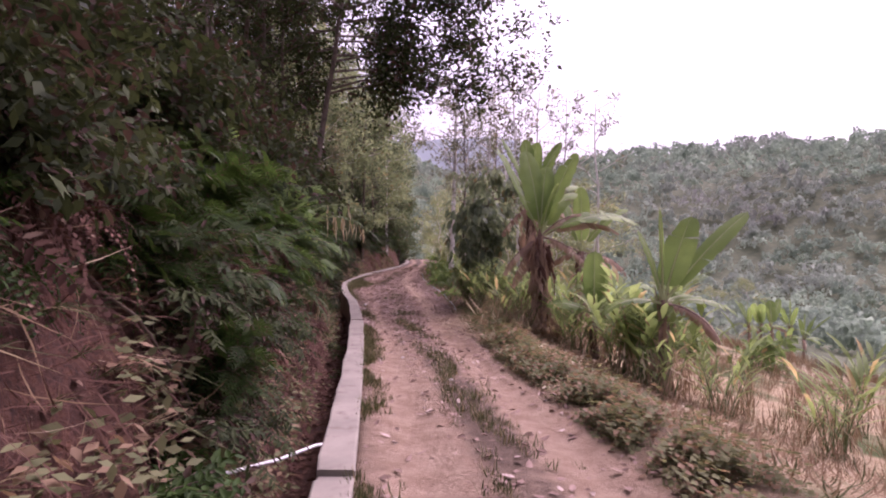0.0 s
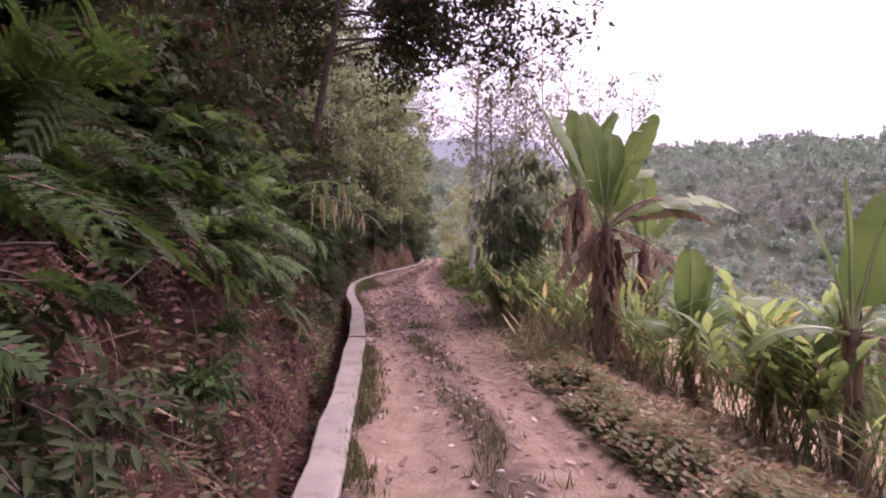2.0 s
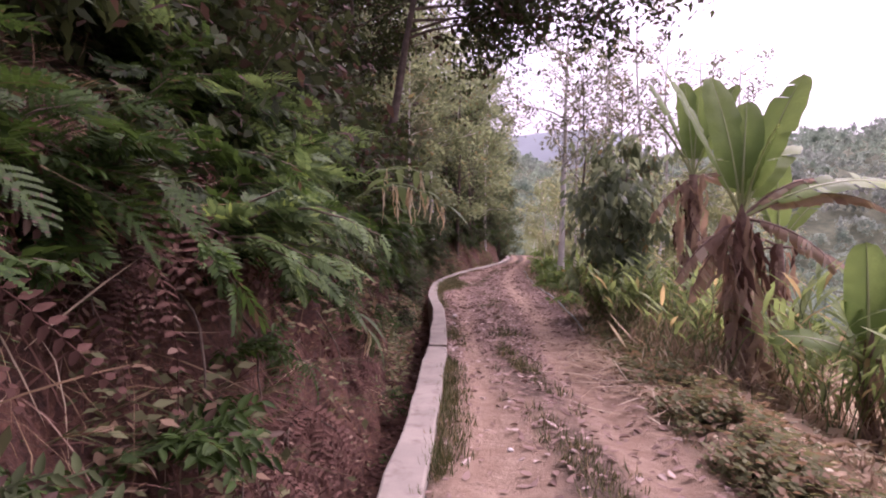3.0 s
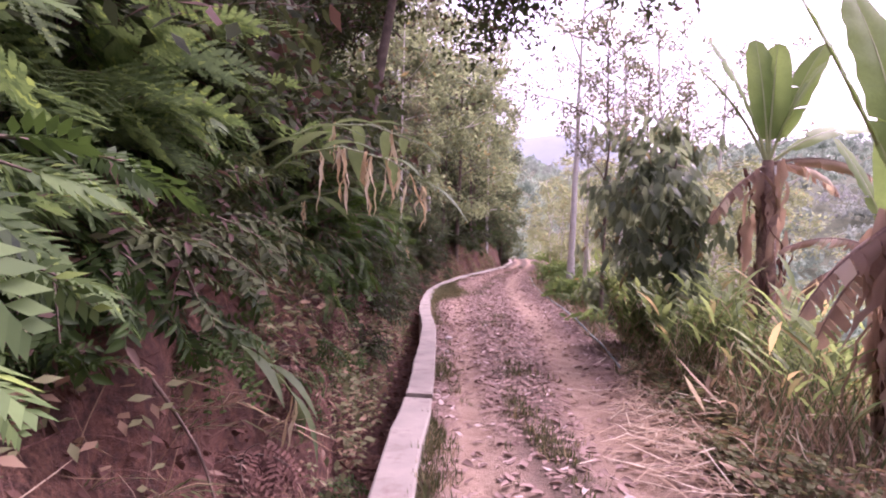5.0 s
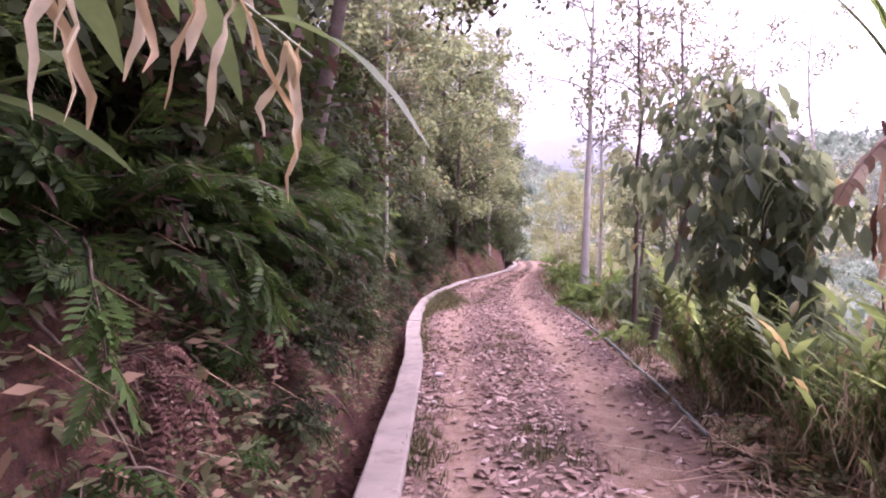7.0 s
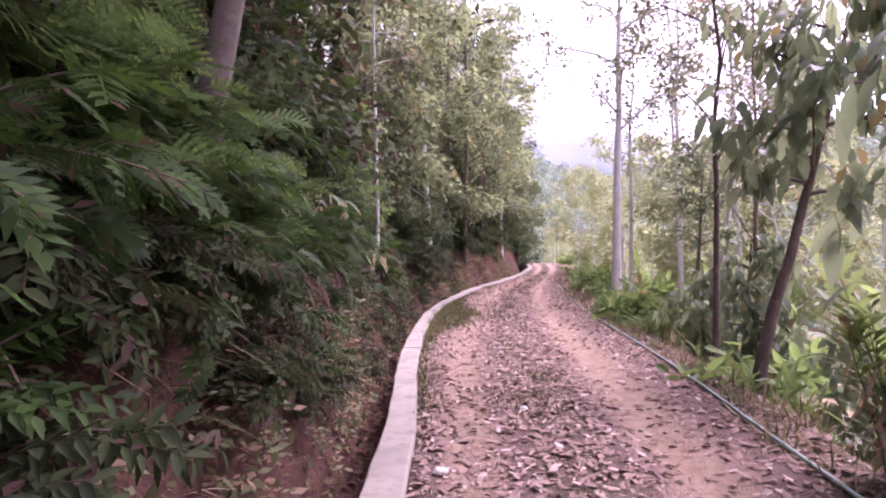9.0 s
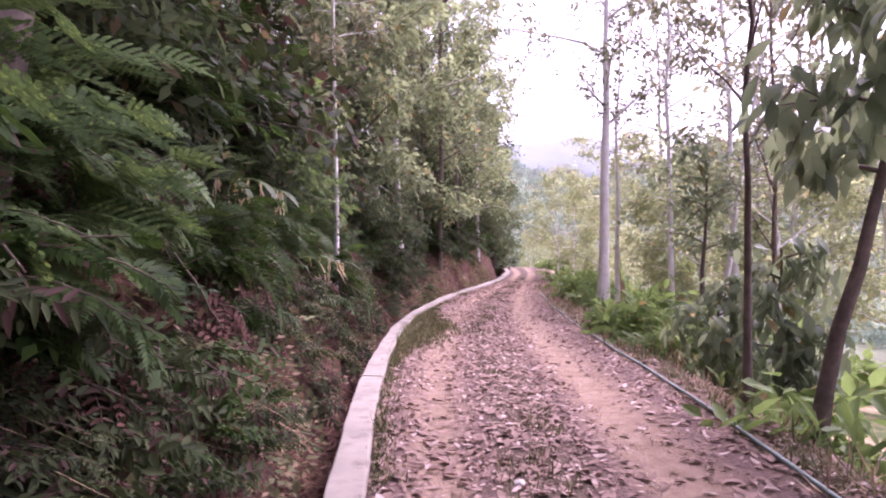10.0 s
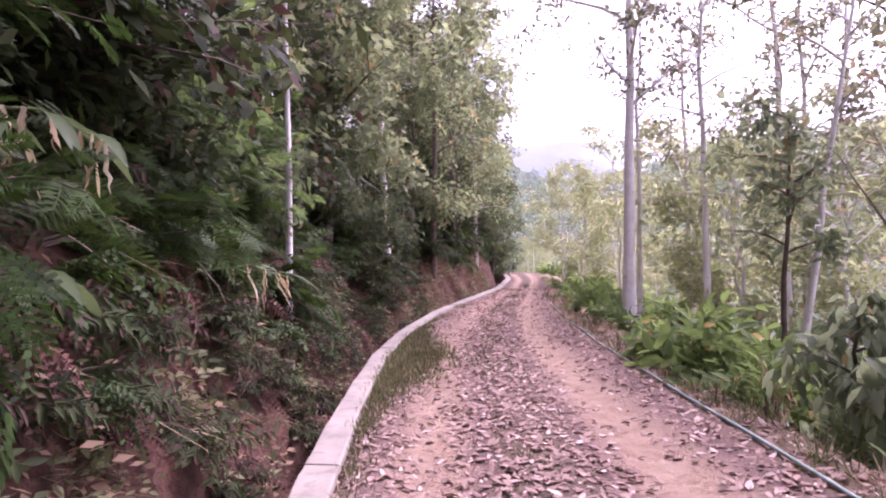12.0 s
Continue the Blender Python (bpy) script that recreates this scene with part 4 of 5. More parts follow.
def bank_spots(count, y0, y1, u0, u1, size, turn=(-55, 55), seed=1):
    r = np.random.default_rng(seed)
    out = []
    for i in range(count):
        y = y0 + (y1 - y0) * (i + r.uniform(0, 1)) / count
        x = wall_x(y) - WALL_WIDTH - r.uniform(u0, u1)
        out.append((x, y, r.uniform(*turn), r.uniform(*size)))
    r.shuffle(out)
    return [p for p in out if not (36 < p[1] < 50 and wall_x(p[1]) - p[0] < 1.45)]


scatter(feather_shrubs, [p for p in bank_spots(34, 4.6, 57, 1.05, 2.3, (0.8, 1.1), seed=11) if not 9.6 < p[1] < 12.6] + bank_spots(9, 7.2, 9.6, 1.8, 3.0, (0.75, 0.95), (-40, 40), seed=34) + [(-2.55, 8.0, 10, 1.0), (-3.1, 12.7, -15, 1.0), (-3.4, 13.9, 5, 1.0), (-3.6, 14.9, -10, 1.05), (-3.8, 15.7, 0, 1.0), (-4.3, 15.2, 0, 1.15), (-4.5, 16.0, 10, 1.15), (-4.0, 14.3, -10, 1.05), (-2.0, 4.6, 0, 0.8), (-2.5, 7.0, 15, 0.9)])
scatter(mimosa_shrubs, bank_spots(8, 9.3, 12.2, 1.5, 2.5, (0.85, 1.05), (-35, 35), seed=35) + bank_spots(9, 16.3, 18.1, 1.3, 2.0, (0.75, 0.95), (-35, 35), seed=36) + bank_spots(9, 14.4, 16.8, 1.7, 2.4, (0.85, 1.05), (-35, 35), seed=42) + bank_spots(7, 8.8, 10.3, 1.7, 2.5, (0.75, 0.95), (-35, 35), seed=43) + bank_spots(5, 8.5, 10.5, 2.5, 3.1, (1.0, 1.2), (-35, 35), seed=45))
# the same mimosa in darker leaf colour, where the bank is shaded
shaded_mimosas = [make_shrub("mimosa_shrub", "green shrub with broad feathery fronds on the bank, coloured as shaded", "shrub", "mimosa shrubs on the bank", [lush_frond(0.3, 7, 0.13, 0.3), lush_frond(0.26, 6, 0.14, 0.5)], FEATHER, 6, 1.05, 0.9, 1.4, 11, 0.8, size=(0.8, 1.15)) for _ in range(2)]
scatter(shaded_mimosas, [p for p in bank_spots(11, 18.6, 25, 1.0, 1.9, (0.75, 1.0), (-35, 35), seed=51) if not 19.2 < p[1] < 20.6] + bank_spots(4, 4.4, 6.6, 1.2, 1.9, (0.8, 1.0), (-35, 35), seed=43) + bank_spots(6, 3.6, 5.2, 0.85, 1.4, (0.5, 0.65), (-50, 30), seed=49))
scatter(hanging_shrubs, bank_spots(14, 35.5, 50, 1.2, 1.8, (0.8, 1.2), (-60, 60), seed=53) + bank_spots(16, 8.6, 12.6, 1.0, 1.7, (0.6, 0.9), (-50, 50), seed=39))
scatter(tall_shrubs, bank_spots(3, 14, 16.5, 1.9, 2.8, (0.85, 1.15), (-40, 40), seed=33) + bank_spots(4, 18, 22.5, 2.0, 2.9, (0.85, 1.1), (-40, 40), seed=41))
# the tall shrub again, leaf colour lightened where the bank top looks lit
lit_shrubs = [make_shrub("tall_feathery_shrub", "tall green feathery-leaved shrub on the bank top, coloured as lit", "shrub", "tall shrubs on the bank top", FEATHERS, FROND, 12, 2.0, 1.6, 1.3, 17, 1.0, 0.12, (0.7, 1.1)) for _ in range(2)]
# feathery shrubs with the same lit leaf colour
lit_bushes = [make_shrub("feathery_shrub", "green feathery-leaved shrub leaning out of the dark bank, coloured as lit", "shrub", "shrubs on the bank", FEATHERS, FROND, 11, 1.15, 0.9, 1.5, 14, size=(0.5, 0.9)) for _ in range(2)]
scatter(lit_bushes, [(-2.35, 7.5, 0, 1.0), (-2.55, 8.4, 15, 0.95)])
scatter(lit_shrubs, bank_spots(5, 22.5, 27, 1.7, 2.8, (0.8, 1.05), (-40, 40), seed=37))
scatter(dark_shrubs, bank_spots(40, 24, 57, 0.75, 2.2, (0.65, 1.1), seed=12) + bank_spots(9, 14.6, 17.6, 0.75, 1.25, (0.55, 0.75), (-40, 40), seed=44))
FINE_OVALS = [light_twig(0.26, 9, 0.085, 0.030, 0.5), light_twig(0.22, 8, 0.075, 0.027, 0.7)]
near_shrubs = [make_shrub("narrow_leaf_shrub", "dull green narrow-leaved shrub on the shaded bank", "shrub", "narrow-leaved shrubs on the bank", FINE_OVALS, FOREST, 8, 1.0, 0.7, 1.6, 11, size=(0.8, 1.2)) for _ in range(2)]
scatter(near_shrubs, bank_spots(7, 11, 24, 0.9, 1.8, (0.5, 0.75), seed=52) + bank_spots(10, 3.5, 11, 0.9, 2.0, (0.7, 1.0), seed=17) + bank_spots(4, 3.2, 5.5, 0.75, 1.4, (0.6, 0.9), seed=31))
scatter(fern_clumps, bank_spots(46, 1, 45, 0.75, 1.4, (0.7, 1.1), seed=13) + bank_spots(7, 1.8, 5, 1.2, 2.2, (0.8, 1.1), seed=46) + [(-2.7, 12.3, 0, 1.2), (-2.6, 11.6, 20, 1.1)])
scatter(small_herbs, [p for p in bank_spots(120, 0.5, 44, 0.72, 1.5, (0.5, 1.0), seed=14) if not 9.3 < p[1] < 12.8])
dark_herbs = [make_shrub("dark_herb", "small dark leafy plant hanging on the red bank", "herb", "dark herbs on the bank", OVALS, FOREST, 6, 0.6, 0.4, 1.6, 6, size=(0.6, 1.1)) for _ in range(3)]
scatter(dark_herbs, [p for p in bank_spots(105, 10, 50, 0.7, 1.7, (0.5, 0.9), seed=16) if p[1] > 12.6] + bank_spots(46, 19, 36, 0.55, 1.0, (0.5, 0.75), seed=54))
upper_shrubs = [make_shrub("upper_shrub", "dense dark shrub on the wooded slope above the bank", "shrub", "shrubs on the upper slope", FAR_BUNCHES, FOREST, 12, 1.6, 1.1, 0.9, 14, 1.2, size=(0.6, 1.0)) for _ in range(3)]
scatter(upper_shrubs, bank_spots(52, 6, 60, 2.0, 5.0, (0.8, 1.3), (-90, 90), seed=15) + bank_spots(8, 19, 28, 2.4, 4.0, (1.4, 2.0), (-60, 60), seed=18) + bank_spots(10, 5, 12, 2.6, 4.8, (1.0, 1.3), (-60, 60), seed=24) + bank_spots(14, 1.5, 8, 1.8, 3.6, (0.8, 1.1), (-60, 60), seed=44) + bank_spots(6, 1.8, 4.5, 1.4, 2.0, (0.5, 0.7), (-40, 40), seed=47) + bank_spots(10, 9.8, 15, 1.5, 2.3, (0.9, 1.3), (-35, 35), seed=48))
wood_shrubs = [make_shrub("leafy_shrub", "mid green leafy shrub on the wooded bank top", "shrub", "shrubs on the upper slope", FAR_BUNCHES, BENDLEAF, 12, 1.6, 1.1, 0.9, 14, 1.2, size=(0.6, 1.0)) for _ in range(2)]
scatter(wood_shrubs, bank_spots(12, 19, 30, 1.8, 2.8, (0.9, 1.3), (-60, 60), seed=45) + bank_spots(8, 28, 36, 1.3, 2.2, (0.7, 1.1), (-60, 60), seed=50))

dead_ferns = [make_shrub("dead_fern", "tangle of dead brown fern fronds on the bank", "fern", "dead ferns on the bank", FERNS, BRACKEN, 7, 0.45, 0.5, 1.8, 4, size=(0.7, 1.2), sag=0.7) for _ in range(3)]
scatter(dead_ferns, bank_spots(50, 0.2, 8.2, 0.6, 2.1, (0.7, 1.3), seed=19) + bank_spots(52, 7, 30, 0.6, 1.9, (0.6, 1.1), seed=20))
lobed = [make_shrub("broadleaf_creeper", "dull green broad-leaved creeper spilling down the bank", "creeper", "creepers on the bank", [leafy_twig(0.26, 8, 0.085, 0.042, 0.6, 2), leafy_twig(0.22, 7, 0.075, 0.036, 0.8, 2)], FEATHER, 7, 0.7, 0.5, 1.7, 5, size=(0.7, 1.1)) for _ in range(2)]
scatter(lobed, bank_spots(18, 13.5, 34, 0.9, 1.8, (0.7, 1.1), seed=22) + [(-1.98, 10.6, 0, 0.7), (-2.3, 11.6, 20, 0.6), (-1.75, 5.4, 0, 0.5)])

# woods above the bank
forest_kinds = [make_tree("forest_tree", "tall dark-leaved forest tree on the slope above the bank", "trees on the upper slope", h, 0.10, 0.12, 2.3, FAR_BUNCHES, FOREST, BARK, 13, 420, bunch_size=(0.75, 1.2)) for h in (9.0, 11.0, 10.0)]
r = np.random.default_rng(5)
spots = []
for i in range(11):
    y = 2 + 24 * (i + r.uniform(0, 1)) / 11
    spots.append((wall_x(y) - r.uniform(2.2, 7.5), y, r.uniform(0, 360), r.uniform(0.8, 1.15)))
spots += [(wall_x(y) - u, y, 37.0 * y, k) for y, u, k in ((19.5, 2.9, 1.0), (19.2, 3.4, 1.15), (21.6, 3.2, 1.2))]
# added trees, most of them out of view, to shade the bank
spots += [(wall_x(y) - u, y, 53.0 * y, k) for y, u, k in ((-3.5, 2.0, 0.7), (-1.5, 3.2, 0.8), (0.8, 2.6, 0.7), (2.6, 3.4, 0.8), (3.6, 2.6, 0.8), (4.8, 3.0, 0.75), (6.2, 3.3, 0.8), (7.4, 3.0, 0.7), (15.5, 3.8, 0.9))]
scatter(forest_kinds, spots)
light_kinds = [make_tree("woodland_tree", "yellow-green woodland tree with thin trunk on the upper slope", "woodland trees on the slope", h, 0.075, 0.12, 1.9, FAR_BUNCHES, WOODLEAF, WHITE_BARK if h > 10 else BARK, 15, 360, (0.2, 0.2), 0.1, bunch_size=(0.8, 1.4)) for h in (8.5, 11.0, 9.5)]
spots = []
for i in range(26):
    y = 26 + 48 * (i + r.uniform(0, 1)) / 26
    spots.append((wall_x(y) - r.uniform(2.4, 9), y, r.uniform(0, 360), r.uniform(0.8, 1.2)))
spots += [(wall_x(y) - u, y, 37.0 * y, k) for y, u, k in ((22.6, 3.0, 1.0), (24.3, 3.1, 1.15), (25.5, 2.2, 1.0), (28.5, 2.0, 1.0), (31.5, 2.1, 1.0), (34, 2.0, 1.0), (38, 1.9, 1.0), (44, 1.8, 0.9), (48, 1.7, 1.0), (53, 1.6, 1.0), (58, 1.5, 1.1), (63, 1.5, 1.1), (68, 1.3, 1.1), (30, 1.6, 1.3), (34, 1.3, 1.35), (38, 1.2, 1.35), (41, 1.3, 1.3), (45.5, 1.3, 1.2))]
scatter(light_kinds, spots)
bend_kinds = [make_tree("bend_tree", "leafy green tree leaning out over the bend of the track", "trees at the bend", h, 0.09, 0.08, w, FAR_BUNCHES, BENDLEAF, BARK, 15, n, (0.5, -0.2), 0.1, bunch_size=(1.0, 1.7)) for h, w, n in ((6.5, 1.7, 330), (10.0, 2.2, 420))]
scatter(bend_kinds, [(-4.2, 49.5, 0, 0.8), (-5.2, 51.5, 40, 1.0), (-3.9, 53.0, 20, 0.85), (-4.6, 55.5, 80, 0.95), (-4.4, 58.0, 0, 0.9), (-6.0, 47.0, 330, 1.0), (-5.0, 45.2, 10, 0.6), (-6.4, 54.0, 200, 1.2), (-3.6, 57.0, 60, 0.7), (-5.6, 59.5, 100, 1.25), (-5.9, 42.5, 10, 0.75), (-6.3, 39.5, 50, 0.8), (-6.9, 33.0, 20, 0.8), (-6.6, 29.6, 60, 0.7)])
slim_kinds = [make_tree("slim_tree", "slim pale-trunked tree with light foliage above the bank", "slim trees above the bank", h, 0.052, 0.4, 1.2, BUNCHES, PALE, WHITE_BARK, 9, 110, bunch_size=(0.7, 1.3)) for h in (8.0, 9.5)]
scatter(slim_kinds, [(-6.2, 35.9, 10, 1.0), (-4.95, 25.2, 120, 0.95), (-5.6, 42.5, 140, 1.0), (-5.2, 54.0, 10, 1.0)])

# the tall tree whose crown hangs over the track
big = make_tree("overhanging_tree", "tall dark tree leaning from the bank over the track", "", 9.5, 0.12, 0.5, 5.6, FAR_BUNCHES, FOREST, BARK, 20, 1700, (1.1, 1.4), 0.06, 0.25, 0.0, (0.9, 1.5), 9, 0.9, radians(30), split=True)
big.matrix_basis = on_ground(-3.95, 17.2)

# ---- the right side ----
banana_1 = banana_plant("banana plant with upright paddle leaves and a shaggy dry stem", "banana plants", 2.15, 0.11, [
    (-92, 66, 2.0, 0.40, 0.1, 0.10, "green"), (-40, 82, 1.85, 0.54, 0.3, 0.06, "green"), (30, 84, 1.55, 0.46, 0.5, 0.1, "green"), (80, 71, 1.9, 0.56, 0.25, 0.1, "green"),
    (60, 62, 1.45, 0.50, 0.9, 0.14, "green"), (150, 74, 1.15, 0.34, 0.35, 0.08, "green"), (98, 30, 2.2, 0.42, 1.2, 0.35, "green"), (88, 45, 1.3, 0.36, 1.1, 0.4, "dry"),
    (96, 28, 1.7, 0.42, 1.2, 0.45, "dry"), (130, -10, 1.2, 0.4, 1.0, 0.5, "dry"), (-100, -30, 1.1, 0.38, 0.7, 0.5, "dry"), (-80, -50, 1.2, 0.4, 0.5, 0.5, "dry")], 64)
banana_1.matrix_basis = on_ground(1.95, 12.2)
banana_4 = banana_plant("tall banana plant with upright leaves above a shaggy brown stem", "banana plants", 3.65, 0.14, [
    (-85, 74, 2.0, 0.42, 0.35, 0.05, "green"), (-25, 85, 1.85, 0.48, 0.2, 0.05, "green"), (40, 84, 1.8, 0.46, 0.25, 0.05, "green"), (75, 70, 2.0, 0.48, 0.35, 0.06, "green"),
    (120, 72, 1.5, 0.44, 0.4, 0.1, "green"), (90, 38, 1.8, 0.44, 1.1, 0.3, "green"), (105, 12, 1.6, 0.45, 1.35, 0.5, "dry"), (75, 5, 1.3, 0.42, 1.1, 0.5, "dry"), (-110, -30, 1.2, 0.4, 0.7, 0.5, "dry"), (-75, 66, 2.0, 0.10, 0.5, 0.0, "green")], 60)
banana_4.matrix_basis = on_ground(2.35, 16.3)
banana_5 = banana_plant("banana plant with torn drooping leaves and a brown withered skirt", "banana plants", 2.4, 0.12, [
    (-60, 74, 1.7, 0.42, 0.35, 0.15, "green"), (10, 84, 1.75, 0.44, 0.2, 0.1, "green"), (95, 60, 1.7, 0.42, 0.8, 0.25, "green"), (-95, 30, 1.4, 0.4, 1.3, 0.5, "dry"), (-60, -5, 1.3, 0.45, 1.1, 0.5, "dry"), (120, 0, 1.3, 0.45, 1.2, 0.5, "dry")], 40)
banana_5.matrix_basis = on_ground(3.5, 15.4)
banana_2 = banana_plant("young banana plant with broad bright green leaves", "banana plants", 1.35, 0.06, [
    (70, 72, 1.3, 0.48, 0.25, 0.02, "green"), (88, 52, 1.75, 0.34, 0.3, 0.03, "green"), (-75, 78, 1.05, 0.24, 0.3, 0.02, "green"),
    (-10, 88, 1.3, 0.07, 0.1, 0.0, "green"), (110, 15, 1.0, 0.30, 1.1, 0.2, "green"), (150, 0, 1.0, 0.34, 1.2, 0.3, "dry"), (-90, 15, 0.9, 0.28, 1.3, 0.3, "green"), (60, 20, 1.0, 0.3, 1.2, 0.3, "green")], 4)
banana_2.matrix_basis = on_ground(2.96, 8.2)
banana_3 = banana_plant("small banana plant with one upright yellow-green leaf", "banana plants", 0.9, 0.055, [
    (20, 85, 1.15, 0.42, 0.15, 0.03, "green"), (60, 76, 1.0, 0.28, 0.3, 0.05, "green"), (95, 45, 1.2, 0.32, 0.9, 0.15, "green"), (-80, 30, 0.9, 0.3, 1.0, 0.15, "green"), (120, 10, 0.8, 0.28, 1.1, 0.4, "dry")], 6)
banana_3.matrix_basis = on_ground(2.7, 10.9)
for x, y, turn, k in ((13.2, 24.5, 40, 0.9), (14.6, 25.6, 130, 1.0), (12.0, 23.0, 220, 0.8), (16.0, 27.0, 300, 0.9), (10.8, 21.5, 90, 0.7)):
    copy_thing(banana_2, Matrix.Identity(4)).matrix_basis = on_ground(x, y, turn, k)
for x, y, turn, k in ((3.4, 38.0, 60, 0.9), (4.6, 41.0, 200, 1.0), (2.6, 44.5, 120, 0.9), (6.2, 36.0, 320, 0.9), (5.2, 32.0, 20, 0.8)):
    copy_thing(banana_3, Matrix.Identity(4)).matrix_basis = on_ground(x, y, turn, k * 1.5)


def on_pond_sight_line(p):
    """True on the two camera sight lines to the water, kept clear of plants."""
    for (x0, y0), (x1, y1) in (((0.2, 17.0), (2.4, 22.4)), ((-0.1, 22.7), (2.3, 27.7))):
        s = min(1.0, max(0.0, (p[1] - y0) / (y1 - y0)))
        if y0 < p[1] < y1 and abs(p[0] - (x0 + s * (x1 - x0))) < 0.42:
            return True
    return False


gingers = [ginger_clump("ginger_clump", "leafy green ginger-like clump on the track verge", "verge clumps", 8, h, 0.42, 0.085, d, 0.42, None, 14, 0.42) for h, d in ((1.2, 0.45), (1.35, 0.3), (1.05, 0.6))]
r = np.random.default_rng(21)
spots = []
for i in range(58):
    y = 7.2 + (25 - 7.2) * (i + r.uniform(0, 1)) / 58
    d = r.uniform(0.35, 1.9) if y < 19 else r.uniform(0.45, 1.4)
    if y < 13.5:
        continue
    d += 0.25 if y < 18.6 or y > 22.6 else 0.8
    spots.append((edge_x(y) + d, y, r.uniform(0, 360), r.uniform(0.55, 1.05)))
verge = [ginger_clump("ginger_clump", "dark green ginger-like clump with withered lower leaves on the verge", "verge clumps", 6, h, 0.38, 0.08, d, 0.5, VERGE_LEAF, 12) for h, d in ((1.1, 0.6), (1.3, 0.45), (0.9, 0.95))]
scatter(verge, [p for p in spots if not on_pond_sight_line(p)])
tall_verge = [ginger_clump("ginger_clump", "tall dark green ginger-like clump with lance-shaped leaves", "verge clumps", 9, h, 0.36, 0.078, d, 0.5, VERGE_LEAF, 18) for h, d in ((1.75, 0.35), (1.55, 0.5))]
rv = np.random.default_rng(27)
scatter(tall_verge, [(edge_x(y) + rv.uniform(0.55, 1.9), y, rv.uniform(0, 360), rv.uniform(0.6, 0.85)) for y in np.linspace(14.2, 18.4, 22)])
spots = [(2.75, 8.5, 80, 1.0), (3.1, 8.6, 140, 1.05), (2.75, 9.2, 310, 1.0), (3.1, 9.4, 20, 1.1)]
spots += [(0.75, 18.2, 0, 1.1), (1.2, 18.6, 90, 1.2), (1.5, 17.6, 300, 1.2), (1.0, 17.2, 20, 1.2), (1.9, 18.2, 70, 1.3)]
r.shuffle(spots)
spots = [p for p in spots if not on_pond_sight_line(p)]
spots += [(3.3, 9.9, 10, 1.1), (3.6, 10.6, 190, 1.0), (3.1, 11.3, 250, 1.0)]
scatter(gingers, spots)
corn = [ginger_clump("withered_stalks", "half-withered maize-like stalks on the field edge", "withered stalks", 7, 1.3, 0.62, 0.06, 0.5, 0.5) for _ in range(2)]
rc = np.random.default_rng(26)
verge_dry = [(edge_x(y) + d, y, 67.0 * y, k) for y, d, k in ((11.6 + 0.14 * i, rc.uniform(0.45, 1.3), rc.uniform(0.5, 0.8)) for i in range(24))]
verge_dry += [(edge_x(y) + rc.uniform(0.5, 1.9), y, rc.uniform(0, 360), rc.uniform(0.6, 0.95)) for y in np.linspace(12.3, 14.6, 22)]
dried = [ginger_clump("withered_stalks", "withered straw-brown stalks with a few green leaves on the verge", "withered stalks", 7, h, 0.45, 0.05, 2.2, 0.5, VERGE_LEAF) for h in (0.9, 1.2)]
scatter(dried, verge_dry + [(0.95, 16.5, 10, 0.8), (1.35, 17.1, 90, 0.9), (1.7, 16.1, 170, 0.9), (1.15, 18.4, 250, 0.9), (2.0, 17.3, 330, 1.0), (1.5, 15.4, 50, 0.85)])
scatter(corn, [(2.7, 7.7, 130, 0.6), (4.3, 6.7, 90, 0.8), (4.6, 7.3, 150, 0.8), (2.4, 10.8, 70, 0.7), (2.6, 9.3, 170, 0.7), (1.4, 12.6, 140, 0.8), (1.3, 13.6, 220, 0.9), (2.4, 11.2, 10, 0.8), (2.3, 12.2, 120, 1.0), (1.9, 12.9, 180, 0.9), (2.6, 11.6, 230, 1.0), (2.9, 12.6, 280, 1.0), (2.2, 13.6, 35, 0.9), (1.0, 14.6, 95, 0.8), (1.8, 14.4, 155, 0.9), (3.5, 7.7, 55, 0.7), (3.9, 8.6, 235, 0.8)])
low_broad = [make_shrub("broadleaf_plant", "low broad-leaved green plant on the slope below the track", "plant", "plants on the lower slope", BIG_OVALS + [light_whorl(6, 0.2, 0.085, 0.2), light_whorl(5, 0.17, 0.075, 0.4)], BRIGHT, 6, 0.75, 1.2, 0.9, 5, 1.0, size=(0.7, 1.3)) for _ in range(3)]
r = np.random.default_rng(23)
spots = []
for i in range(96):
    y = 19 + 45 * ((i + r.uniform(0, 1)) / 96) ** 1.15
    d = r.uniform(0.35, 1.4) if y < 29 else r.uniform(0.4, 6)
    if y < 24 and d < 0.95:
        continue
    spots.append((edge_x(y) + d, y, r.uniform(0, 360), r.uniform(0.7, 1.5)))
spots += [(0.7, 25.8, 200, 1.2)]
spots += [(r.uniform(0.6, 3.4), r.uniform(26.8, 30.5), r.uniform(0, 360), r.uniform(1.2, 1.8)) for _ in range(16)] + [(r.uniform(0.7, 1.15), y, r.uniform(0, 360), r.uniform(1.2, 1.6)) for y in np.linspace(25.2, 26.8, 5)]
spots += [(r.uniform(2.8, 8.5), r.uniform(14.5, 31), r.uniform(0, 360), r.uniform(1.0, 1.7)) for _ in range(26)]
spots = [p for p in spots if not (1.2 < p[0] < 4.4 and 18.5 < p[1] < 26.6) and not on_pond_sight_line(p)]
r.shuffle(spots)
scatter(low_broad, spots)

